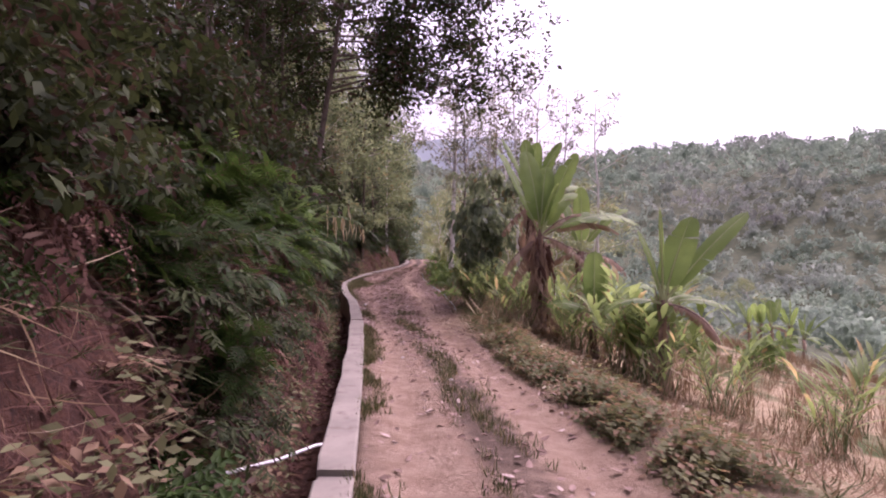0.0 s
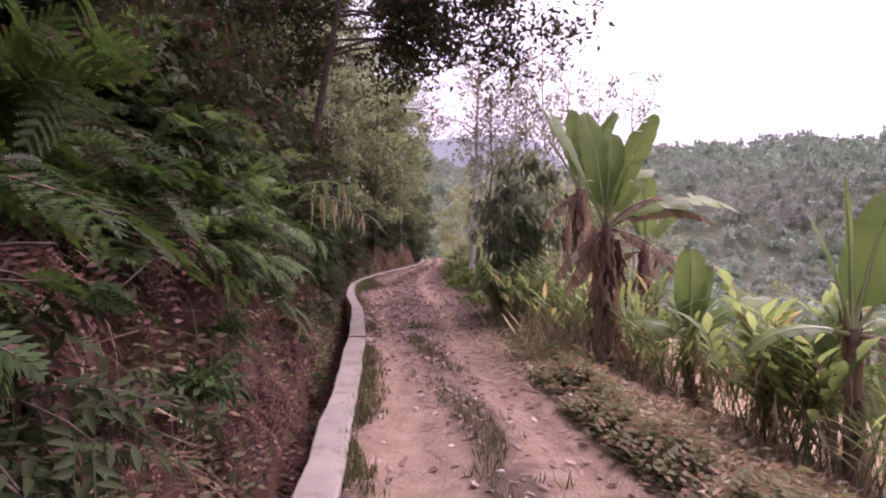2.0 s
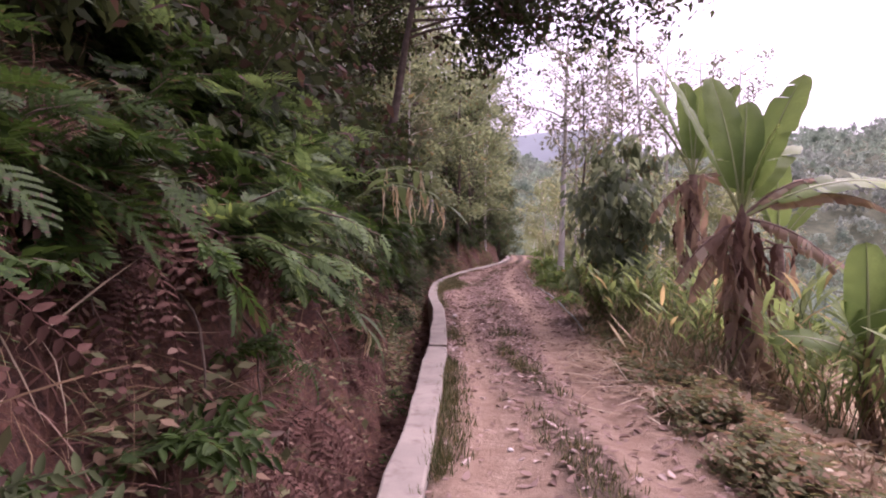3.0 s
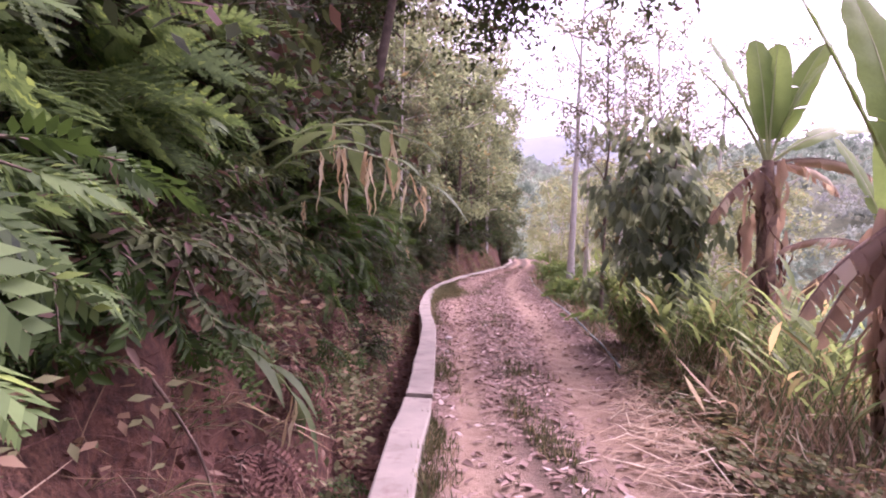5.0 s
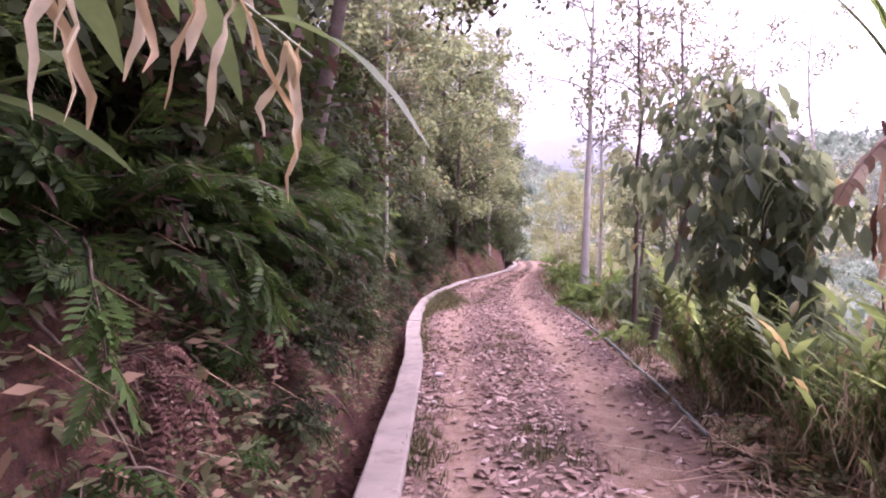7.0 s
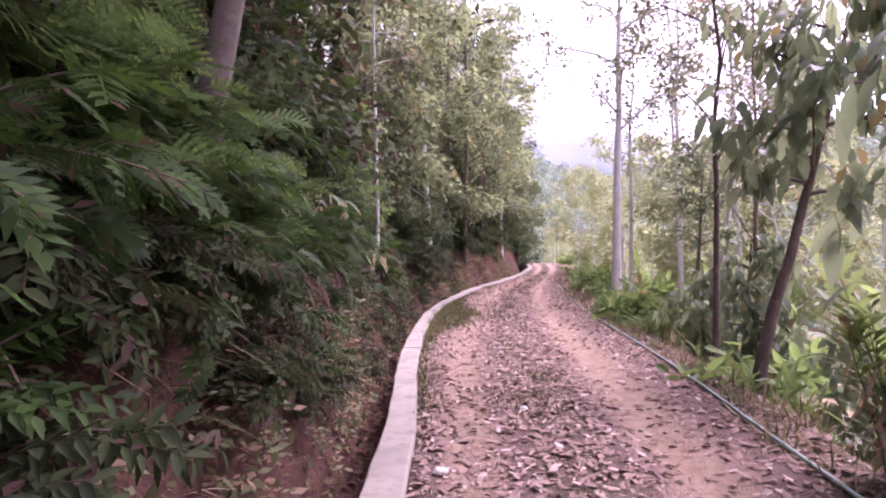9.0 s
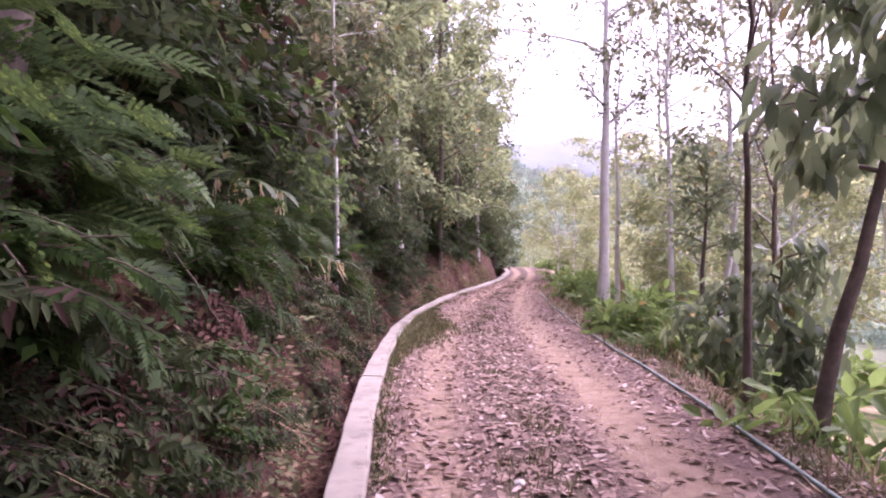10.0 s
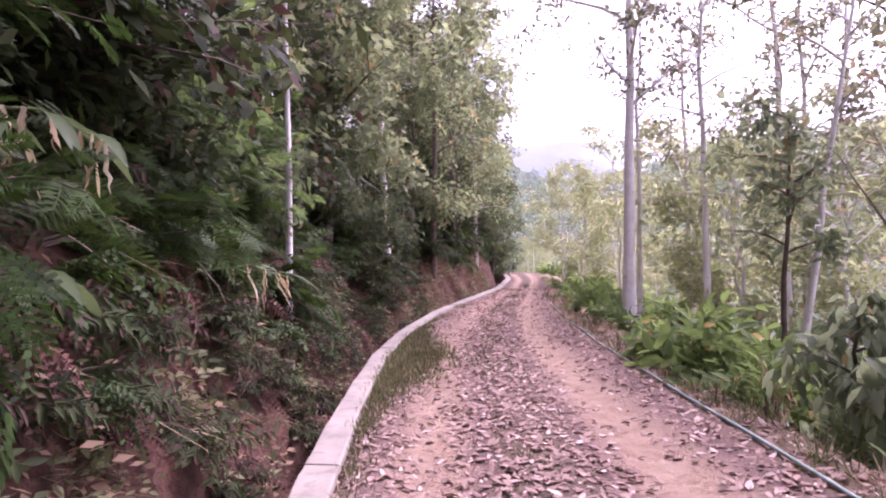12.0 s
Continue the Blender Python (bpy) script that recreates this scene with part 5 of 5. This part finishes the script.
LONG_BUNCHES = [whorl(7, 0.33, 0.125, 1.3, 3), whorl(6, 0.29, 0.11, 1.2, 3)]
WIDE_BUNCHES = [whorl(6, 0.31, 0.125, 1.5, 3), whorl(5, 0.28, 0.115, 1.3, 3)]
cacao = make_tree("cacao_tree", "broad cacao-like tree with long drooping grey-green leaves", "", 4.4, 0.08, 0.52, 1.1, WIDE_BUNCHES, BROAD, BARK, 13, 150, (1.15, 0.1), 0.03, 0.35, 0.0, (0.8, 1.15), level=True, split=True)
cacao.matrix_basis = on_ground(0.7, 20.8)
near_cacao = make_tree("cacao_tree", "young cacao-like tree with drooping dark leaves above the verge plants", "", 3.3, 0.05, 0.35, 0.75, LONG_BUNCHES, BROAD, BARK, 13, 210, (0.15, 0.1), 0.04, 0.45, 0.0, (0.6, 0.95), level=True, split=True)
near_cacao.matrix_basis = on_ground(1.1, 16.7)
low_cacao = make_tree("cacao_tree", "low dark cacao-like tree clothed with drooping leaves", "", 2.9, 0.06, 0.2, 0.65, LONG_BUNCHES, BROAD, BARK, 11, 110, (0.1, 0.0), 0.03, 0.4, 0.0, (0.7, 1.0), level=True, split=True)
low_cacao.matrix_basis = on_ground(1.37, 23.3)
for x, y, turn, k in ((0.95, 24.1, 70, 0.72), (1.45, 24.9, 200, 0.65), (1.95, 20.7, 130, 0.75), (2.5, 21.2, 300, 0.7)):
    copy_thing(low_cacao, Matrix.Identity(4)).matrix_basis = on_ground(x, y, turn, k)
thin = make_tree("thin_tree", "thin straight tree with forked top and sparse leaves", "", 7.4, 0.05, 0.42, 1.9, BUNCHES, PALE, BARK, 10, 120, (0.15, 0.1), 0.05, 1.4, 0.2, (0.6, 1.0), split=True)
thin.matrix_basis = on_ground(0.7, 22.3)
bare = make_tree("bare_tree", "half-bare tree with pinkish brown twigs on the lower slope", "", 8.6, 0.055, 0.3, 2.0, BUNCHES, PALE, TWIG, 18, 45, (0.2, 0.2), 0.07, 1.1, 0.2, (0.5, 0.9), split=True)
bare.matrix_basis = on_ground(2.1, 25.3)
white = make_tree("pale_tree", "tall white-barked tree with a sparse crown beside the track", "", 13.0, 0.16, 0.42, 3.0, BUNCHES, PALE, WHITE_BARK, 12, 170, (0.35, 0.3), 0.04, 0.8, 0.2, (0.8, 1.3), 10, split=True)
white.matrix_basis = on_ground(0.45, 33.5)
white_2 = make_tree("pale_tree", "slender pale-barked tree with light crown", "", 11.0, 0.09, 0.45, 2.2, BUNCHES, PALE, WHITE_BARK, 10, 80, (0.2, 0.2), 0.06, 0.8, 0.2, (0.7, 1.2))
white_2.matrix_basis = on_ground(1.25, 36.5)
for x, y, turn, k in ((2.6, 34.5, 40, 1.15), (4.2, 33.5, 130, 1.25), (5.6, 36.0, 220, 1.2), (7.2, 37.5, 310, 1.25), (3.4, 39.0, 75, 1.2), (9.0, 35.0, 160, 1.2)):
    copy_thing(white_2, Matrix.Identity(4)).matrix_basis = on_ground(x, y, turn, k)
leafy = make_tree("leafy_tree", "small leafy tree with rounded dark crown on the lower slope", "", 4.9, 0.06, 0.55, 0.95, BUNCHES, BROAD, BARK, 10, 90, (0.15, 0.0), 0.05, 0.5, 0.1, (0.8, 1.3), split=True)
leafy.matrix_basis = on_ground(1.5, 27.2)
leaner = make_tree("leaning_tree", "slim tree leaning over the lower slope", "", 7.5, 0.075, 0.5, 1.8, BUNCHES, PALE, WHITE_BARK, 9, 100, (1.3, 0.3), 0.05, 0.7, 0.2, (0.7, 1.2), split=True)
leaner.matrix_basis = on_ground(1.75, 27.6)

valley_kinds = [make_tree("valley_tree", "light green tree with slim pale trunk on the lower slope", "trees on the lower slope", h, 0.06, 0.2, 2.1, FAR_BUNCHES, MIDLEAF, WHITE_BARK, 11, 230, (0.3, 0.2), 0.14, bunch_size=(0.8, 1.3), flat=0.5) for h in (5.0, 6.0, 7.4)]
r = np.random.default_rng(31)
spots = [(4.5, 31.5, 15, 1.15), (6.4, 34.5, 75, 1.2), (7.8, 36.5, 310, 1.1), (0.3, 44.0, 0, 0.9), (-0.2, 47.0, 90, 1.0), (1.6, 42.0, 200, 1.0), (0.2, 52.0, 300, 1.0), (9.0, 38.0, 100, 0.9), (6.0, 44, 250, 1.1), (4.0, 35.5, 140, 1.15), (3.2, 38.5, 220, 1.2), (5.6, 37.0, 330, 1.1), (2.2, 47.0, 60, 1.2), (8.2, 33.5, 20, 1.1)]
while len(spots) < 84:
    y = r.uniform(30, 125)
    x = r.uniform(edge_x(y) + 5, 42)
    if x < 0.25 * y or (ground_z(x, y) < -9 and x < 0.6 * y):
        spots.append((x, y, r.uniform(0, 360), r.uniform(0.75, 1.2)))
scatter(valley_kinds, spots)


def crown_cluster(r):
    """A lumpy dome of leaf sprays, for woods far off."""
    seed = r.uniform(0, 50)
    out = []
    for _ in range(34):
        p = r.normal(0, 1, 3)
        p = p / np.linalg.norm(p)
        p[2] = p[2] * 0.9 if p[2] > -0.3 else -p[2]
        at = p * (0.8 + 0.55 * noise.noise(tuple(p * 1.6 + seed)) + 0.2 * r.uniform(-1, 1))
        k = r.uniform(0.14, 0.27)
        flat = np.array([(-k, -k * 0.6, 0), (k * 0.2, -k, 0), (k, k * 0.5, 0), (-k * 0.3, k, 0)])
        out.append((flat @ basis(r.normal(0, 1, 3), p * 0.8 + (0, -0.25, 0.55) + r.normal(0, 0.45, 3)) + at, np.array([(0, 1, 2, 3)])))
    return joined(out)


def make_hill_forest():
    r = np.random.default_rng(41)
    kinds = [crown_cluster(r) for _ in range(14)]
    g = Geo()
    count = 0
    while count < 8200:
        dist = 62 + 320 * r.uniform(0, 1) ** 0.85
        az = radians(r.uniform(-14, 60))
        x, y = dist * math.sin(az), dist * math.cos(az)
        if dist < 118 and x < edge_x(y) + 22:
            continue
        z = ground_z(x, y)
        s = r.uniform(0.6, 1.6) * (0.75 + dist / 480)
        a = r.uniform(0, 6.28)
        v, q = kinds[r.integers(14)]
        v = v @ np.array([(math.cos(a), math.sin(a), 0), (-math.sin(a), math.cos(a), 0), (0, 0, 1)])
        g.add((v * s * (1, 1, r.uniform(0.8, 1.7)) + (x, y, z + s * r.uniform(0.4, 2.0)), q))
        count += 1
    tagged(part("hill_forest", g, FARLEAF), "mixed green and dry woodland on the far hillside, colours paled for haze", "woodland", kind="stuff")


make_hill_forest()


# ---- litter, grass and small things ----
def make_litter():
    r = np.random.default_rng(51)
    kinds = [vee(1.0, 0.5, f, d) for f, d in ((0.5, 0.2), (0.3, -0.25), (0.8, 0.1), (0.2, 0.3), (0.5, -0.15))]
    g = Geo()
    count = 0
    while count < 26000:
        y = r.uniform(1.5, 44)
        f = r.uniform(-0.02, 1.15)
        dens = np.interp(y, [0, 8, 13, 18, 30, 46], [0.05, 0.09, 0.4, 0.9, 0.95, 0.6])
        ruts = math.exp(-((f - 0.22) / 0.09) ** 2) * np.interp(y, [12, 20], [0.7, 0.5]) + math.exp(-((f - 0.80) / 0.08) ** 2) * 0.88
        if r.uniform() > dens * (1 - ruts):
            continue
        f = lane(y, f)
        x = wall_x(y) + (edge_x(y) - wall_x(y)) * f
        a = r.uniform(0, 6.28)
        s = r.uniform(0.045, 0.115)
        g.add(put(kinds[r.integers(5)], (x, y, ground_z(x, y) + 0.006 + r.uniform(0, 0.006)), (math.cos(a), math.sin(a), r.normal(0, 0.1)), (r.normal(0, 0.15), r.normal(0, 0.15), 1 if r.uniform() < 0.6 else -1), s))
        count += 1
    tagged(part("leaf_litter", g, LITTER), "dry brown and pinkish fallen leaves strewn over the track", "leaf litter", kind="stuff")
    g = Geo()
    for i in range(9500):
        y = r.uniform(0.5, 44) if i < 8000 else r.uniform(8.4, 13.2)
        u = r.uniform(0.02, 0.5) if r.uniform() < 0.35 else r.uniform(0.5, 1.9)
        x = wall_x(y) - WALL_WIDTH - u
        a = r.uniform(0, 6.28)
        g.add(put(kinds[r.integers(5)], (x, y, ground_z(x, y) + 0.012), (math.cos(a), math.sin(a) * 0.7, -0.5 if u > 0.5 else 0), (r.normal(0.5, 0.3), r.normal(0, 0.3), 1), r.uniform(0.05, 0.12)))
    tagged(part("bank_litter", g, BRACKEN), "dark brown fallen leaves caught on the cut bank", "leaf litter", kind="stuff")
    g = Geo()
    for _ in range(3800):
        y = r.uniform(6.5, 16)
        x = edge_x(y) + r.uniform(0.1, 2.4)
        a = r.uniform(0, 6.28)
        g.add(put(kinds[r.integers(5)], (x, y, ground_z(x, y) + r.uniform(0.01, 0.06)), (math.cos(a), math.sin(a), r.normal(0, 0.2)), (r.normal(0, 0.3), r.normal(0, 0.3), 1), r.uniform(0.08, 0.24) * (0.5 if y < 10 else 1)))
    tagged(part("verge_litter", g, STRAW_LEAF), "dry straw-brown leaves lying under the verge plants", "leaf litter", kind="stuff")


make_litter()


def tuft(r, blades, height, width, splay):
    out = []
    for _ in range(blades):
        a = r.uniform(0, 6.28)
        out.append(put(strip(height * r.uniform(0.5, 1.1), width, 2, r.uniform(0.1, 0.6)), r.normal(0, 0.02, 3) * (1, 1, 0), (math.cos(a) * splay, math.sin(a) * splay, 1), (math.cos(a), math.sin(a), 0.2)))
    return joined(out)


def make_grass():
    r = np.random.default_rng(61)
    short = [tuft(r, 8, 0.09, 0.006, 1.5) for _ in range(5)]
    tall = [tuft(r, 9, 0.3, 0.009, 1.0) for _ in range(5)]
    g, s = Geo(), Geo()
    for _ in range(4600):
        y = r.uniform(1.5, 45) if r.uniform() < 0.6 else r.uniform(1.5, 15)
        kind = r.uniform()
        f = lane(y, r.normal(0.5 + 0.05 * noise.noise((0, y * 0.9, 5)), 0.075)) if kind < 0.45 else abs(r.normal(0.03, 0.05))
        if noise.noise((f * 6, y * 0.7, 3)) < (-0.05 if y < 14 else 0.12):
            continue
        x = wall_x(y) + (edge_x(y) - wall_x(y)) * f
        v, q = short[r.integers(5)]
        g.add((v * r.uniform(0.6, 1.5) + (x, y, ground_z(x, y) - 0.005), q))
    for _ in range(3600):
        y = r.uniform(18.5, 33) if r.uniform() < 0.12 else r.normal(28.0, 1.7)
        x = wall_x(y) + abs(r.normal(0.02, 0.09 + 0.32 * math.exp(-((y - 27.8) / 2.6) ** 2)))
        v, q = short[r.integers(5)]
        g.add((v * r.uniform(0.7, 1.6) * (1.3, 1.3, 0.9) + (x, y, ground_z(x, y) - 0.005), q))
    for _ in range(2000):
        y = r.uniform(2.0, 40)
        d = abs(r.normal(0.45, 0.4)) if y < 14 else abs(r.normal(0.2, 0.5))
        x = edge_x(y) + d
        v, q = (short if r.uniform() < (1.0 if d < 0.9 and y < 15 else 0.8) else tall)[r.integers(5)]
        (g if r.uniform() < 0.75 else s).add((v * r.uniform(0.8, 1.6) * (1.3, 1.3, 0.6) + (x, y, ground_z(x, y) - 0.01), q))
    for _ in range(1500):
        y = r.uniform(0.0, 40)
        x = wall_x(y) - WALL_WIDTH - r.uniform(0.6, 2.2)
        v, q = tall[r.integers(5)]
        v = v * r.uniform(0.6, 1.6)
        v = np.c_[v[:, 0] + 0.9 * v[:, 2], v[:, 1], v[:, 2] * 0.7 - 1.6 * v[:, 2] ** 2]
        (s if r.uniform() < 0.3 else g).add((v + (x, y, ground_z(x, y) + 0.01), q))
    for _ in range(420):
        y = r.uniform(4.2, 9.5)
        x = edge_x(y) + r.uniform(0.8, 3.2)
        v, q = tall[r.integers(5)]
        (s if r.uniform() < 0.85 else g).add((v * r.uniform(0.7, 1.3) * (1.6, 1.6, 0.42) + (x, y, ground_z(x, y) - 0.01), q))
    for _ in range(2600):
        y = r.uniform(5, 30)
        x = edge_x(y) + r.uniform(2.2, 16)
        if 17 < y and x < 7:
            continue
        v, q = tall[r.integers(5)]
        (s if r.uniform() < 0.8 else g).add((v * r.uniform(0.8, 1.8) + (x, y, ground_z(x, y) - 0.01), q))
    tagged(part("grass", g, GRASS), "short green grass and weeds on the verges", "grass", kind="stuff")
    tagged(part("dry_grass", s, STRAW), "dry straw-coloured grass on bank and field", "grass", kind="stuff")


make_grass()


def make_groundcover():
    r = np.random.default_rng(71)
    k = [small_whorl(9, 0.058, 0.034, 0.0) for _ in range(4)]
    g = Geo()
    for _ in range(6200):
        y = r.uniform(2.5, 15.5)
        d = abs(r.normal(0.36 + 0.3 * noise.noise((0, y * 0.8, 19)), 0.2))
        x = edge_x(y) + d + 0.05
        if noise.noise((x * 1.7, y * 1.7, 9)) < -0.16:
            continue
        h = 0.14 * math.exp(-((d - 0.5) / 0.35) ** 2)
        v, q = k[r.integers(4)]
        g.add((v * r.uniform(0.7, 1.4) + (x, y, ground_z(x, y) + r.uniform(0.01, 0.02 + h)), q))
    tagged(part("groundcover", g, COVER), "low small-leaved green groundcover along the track edge", "groundcover", kind="stuff")


make_groundcover()


def make_bank_cover():
    """Small weeds, dead stems and twigs that clothe the cut bank."""
    r = np.random.default_rng(91)
    weeds = [small_whorl(7, 0.065, 0.036, 0.2) for _ in range(4)] + [small_whorl(5, 0.10, 0.042, 0.3)]
    twigs = [strip(1.0, 0.016, 3, d) for d in (0.3, 0.7, 1.1, -0.3)]
    g, s, b = Geo(), Geo(), Geo()
    for _ in range(9000):
        y = r.uniform(0.3, 46)
        u = 0.48 + abs(r.normal(0, 0.55))
        x = wall_x(y) - WALL_WIDTH - u
        if noise.noise((y * 0.9, u * 1.8, 17)) < -0.06 + (0.2 if y < 4 and u > 0.9 else 0) or (8.6 < y < 10.2 and u < 1.0 and r.uniform() < 0.85):
            continue
        v, q = weeds[r.integers(5)]
        g.add((v * r.uniform(0.7, 1.5) + (x + r.uniform(0, 0.12), y, ground_z(x, y) + r.uniform(0.0, 0.08)), q))
    for i in range(13800):
        y = r.uniform(0.2, 8.4) if i < 7000 else r.uniform(8.4, 46) if i < 12500 else r.uniform(8.4, 13.2)
        u = r.uniform(0.5, 2.2)
        x = wall_x(y) - WALL_WIDTH - u
        ln = r.uniform(0.08, 0.5) if i < 7000 else r.uniform(0.08, 0.35)
        a = r.uniform(-1.4, 1.4)
        (s if r.uniform() < (0.1 if y < 5 else 0.3) else b).add(put(twigs[r.integers(4)], (x, y, ground_z(x, y) + r.uniform(0.0, 0.12)), (math.cos(a), math.sin(a), r.normal(-0.5, 0.6)), (r.normal(0, 0.4) + 0.6, r.normal(0, 0.5), 1), ln))
    tagged(part("bank_weeds", g, COVER), "small dull green weeds covering the cut bank", "weeds", kind="stuff")
    tagged(part("dry_stems", s, STRAW), "thin straw-coloured dead stems tangled on the bank", "dead stems", kind="stuff")
    tagged(part("dead_twigs", b, BRACKEN), "thin dark brown dead twigs tangled on the bank", "dead twigs", kind="stuff")
    t = Geo()
    for _ in range(1900):
        y = r.normal(12.6, 1.2)
        x = edge_x(y) + r.normal(0.3, 0.33)
        a = r.normal(-2.4, 1.2)
        t.add(put(strip(r.uniform(0.1, 0.65), r.uniform(0.006, 0.015), 3, r.uniform(-0.2, 0.2)), (x, y, ground_z(x, y) + r.uniform(0.02, 0.10)), (math.cos(a), math.sin(a), r.normal(0.02, 0.08)), (0, 0, 1)))
    for _ in range(1500):
        x, y = r.normal(1.95, 0.5), r.normal(13.2, 0.7)
        a = r.uniform(0, 6.28)
        t.add(put(strip(r.uniform(0.3, 0.8), r.uniform(0.014, 0.04), 3, r.uniform(-0.1, 0.7)), (x, y, ground_z(x, y) + r.uniform(0.0, 0.22)), (math.cos(a), math.sin(a), r.normal(0.4, 0.4)), (0, 0, 1)))
    tagged(part("straw", t, STRAW_LEAF), "dry straw stalks fallen on the track edge", "straw", kind="stuff")


make_bank_cover()


def make_stones():
    """A pale stone on the track and a few lumps near it."""
    r = np.random.default_rng(95)
    for x, y, k in ((-2.23, 17.51, 0.045), (-2.05, 16.2, 0.025), (-1.75, 19.2, 0.03), (-0.6, 9.2, 0.022), (0.1, 7.4, 0.025)):
        bm = bmesh.new()
        bmesh.ops.create_icosphere(bm, subdivisions=2, radius=1)
        for v in bm.verts:
            v.co *= 1 + 0.35 * noise.noise(v.co * 1.3 + Vector((x, y, 0)))
            v.co = Vector((v.co.x * k * 1.3, v.co.y * k, v.co.z * k * 0.7))
        me = bpy.data.meshes.new("stone")
        bm.to_mesh(me)
        bm.free()
        ob = tagged(part("stone", me, PALE_STONE), "small pale stone lying on the dirt track", "stone", "stones on the track")
        ob.matrix_basis = Matrix.Translation((x, y, ground_z(x, y) + k * 0.4))


make_stones()


def make_pipes():
    pts = np.array([(-2.6, 2.5, 1.05), (-2.2, 2.9, 0.67), (-1.85, 3.3, 0.41), (-1.6, 3.6, 0.26), (-1.38, 3.9, 0.17), (-1.15, 4.3, 0.12), (-0.98, 4.7, 0.09), (-0.90, 4.95, 0.03), (-0.88, 5.1, -0.15)])
    g = Geo()
    g.add(tube(pts, 0.012, 10))
    tagged(part("water_pipe", g, PIPE_WHITE), "thin white plastic water pipe bent across the drain", "pipe")
    ys = np.arange(15.5, 37, 0.35)
    pts = np.array([(edge_x(y) + 0.02 + 0.05 * rough(0, float(y), 0.5, 21), y, ground_z(edge_x(y) + 0.02, float(y)) + 0.03) for y in ys])
    g = Geo()
    g.add(tube(pts, 0.016, 8))
    tagged(part("garden_hose", g, PIPE_GREEN), "faded green water hose lying along the track edge", "hose")


make_pipes()


def arching_stalk(points, leaves_green, leaves_dry, label):
    """A long leafy stalk that arches out from the bank; withered leaves hang from it."""
    top = thing("arching_stalk", label, "plant", "arching stalks on the bank")
    pts = np.array(points)
    g = Geo()
    g.add(tube(pts, np.linspace(0.014, 0.004, len(pts)), 6))
    part("stalk", g, GREEN_STEM, top)
    for i in range(leaves_green):
        at, d = along(pts, 0.15 + 0.8 * (i + rng.uniform(0, 1)) / leaves_green)
        d = d / np.linalg.norm(d)
        side = np.cross((0, 0, 1), d) * (1 if i % 2 else -1)
        lf = Geo()
        lf.add(put(blade(rng.uniform(0.32, 0.5), rng.uniform(0.075, 0.105), 5, 0.25, 0.45), at, d * 0.7 + side + (0, 0, rng.uniform(-0.1, 0.35))))
        part("leaf", lf, STALK_LEAF, top)
    for i in range(leaves_dry):
        at, d = along(pts, 0.5 + 0.48 * (i + rng.uniform(0, 1)) / leaves_dry)
        lf = Geo()
        for _ in range(rng.integers(2, 4)):
            lf.add(put(withered(rng.uniform(0.12, 0.46), rng.uniform(0.018, 0.042)), at + rng.normal(0, 0.012, 3), (rng.normal(0.08, 0.16), rng.normal(0, 0.16), -1), (rng.normal(0, 1), rng.normal(0, 1), 0.2)))
        part("dry_leaf", lf, PALE_STRAW, top, "curled straw-coloured leaf hanging down")
    return top


arching_stalk([(-2.75, 10.75, 1.6), (-2.5, 10.85, 1.9), (-2.25, 10.95, 2.12), (-1.98, 11.08, 2.19), (-1.7, 11.3, 2.13), (-1.47, 11.5, 1.95)], 9, 9, "arching ginger-like stalk with pale withered hanging leaves")
arching_stalk([(-2.95, 10.9, 1.7), (-2.6, 11.1, 2.15), (-2.25, 11.4, 2.4), (-1.95, 11.7, 2.45), (-1.6, 12.1, 2.35)], 12, 2, "arching ginger-like stalk with long green leaves")
arching_stalk([(-3.0, 11.2, 1.2), (-2.7, 11.3, 1.6), (-2.45, 11.4, 1.85), (-2.1, 11.5, 1.95)], 7, 1, "short stalk with a bunch of withered hanging leaves")
arching_stalk([(-5.2, 19.7, 1.6), (-4.85, 20.0, 2.0), (-4.5, 20.25, 2.25), (-4.15, 20.4, 2.25), (-3.9, 20.55, 2.1)], 11, 7, "leafy stalk with several withered hanging leaves")
arching_stalk([(-5.0, 19.9, 0.95), (-4.65, 20.1, 1.4), (-4.3, 20.3, 1.6), (-4.05, 20.45, 1.5)], 10, 6, "leafy stalk with several withered hanging leaves")
arching_stalk([(-5.2, 22.6, 1.2), (-4.85, 22.9, 1.5), (-4.55, 23.3, 1.55), (-4.3, 23.7, 1.4)], 8, 5, "leafy stalk with several withered hanging leaves")
arching_stalk([(-2.75, 10.55, 0.95), (-2.6, 10.7, 1.0), (-2.42, 10.85, 0.86), (-2.3, 11.0, 0.66), (-2.22, 11.1, 0.48)], 8, 1, "leafy grey-green shoot drooping over the bare soil of the bank")

# bare roots and vines on the bank
r = np.random.default_rng(81)
for i in range(34):
    y = 1.0 + 40 * (i + r.uniform(0, 1)) / 34
    u = r.uniform(0.9, 1.7)
    x0 = wall_x(y) - WALL_WIDTH - u
    z0 = ground_z(x0, y) + 0.02
    ln = r.uniform(0.5, 1.3)
    dy = r.uniform(-0.8, 0.8)
    pts = []
    for k in np.linspace(0, 1, 9):
        uu = max(0.6, u - k * (u - 0.65))
        yy = y + dy * k * ln
        xx = wall_x(yy) - WALL_WIDTH - uu + 0.10 * math.sin(k * 3.1)
        pts.append((xx + r.normal(0, 0.015), yy, min(z0, max(ground_z(xx, yy), z0 - k * ln)) + 0.03 + 0.05 * math.sin(k * 3.1)))
    g = Geo()
    g.add(tube(pts, np.linspace(0.011, 0.005, 9), 5))
    tagged(part("vine", g, TWIG), "thin bare brown vine hanging down the bank", "vine", "vines on the bank")
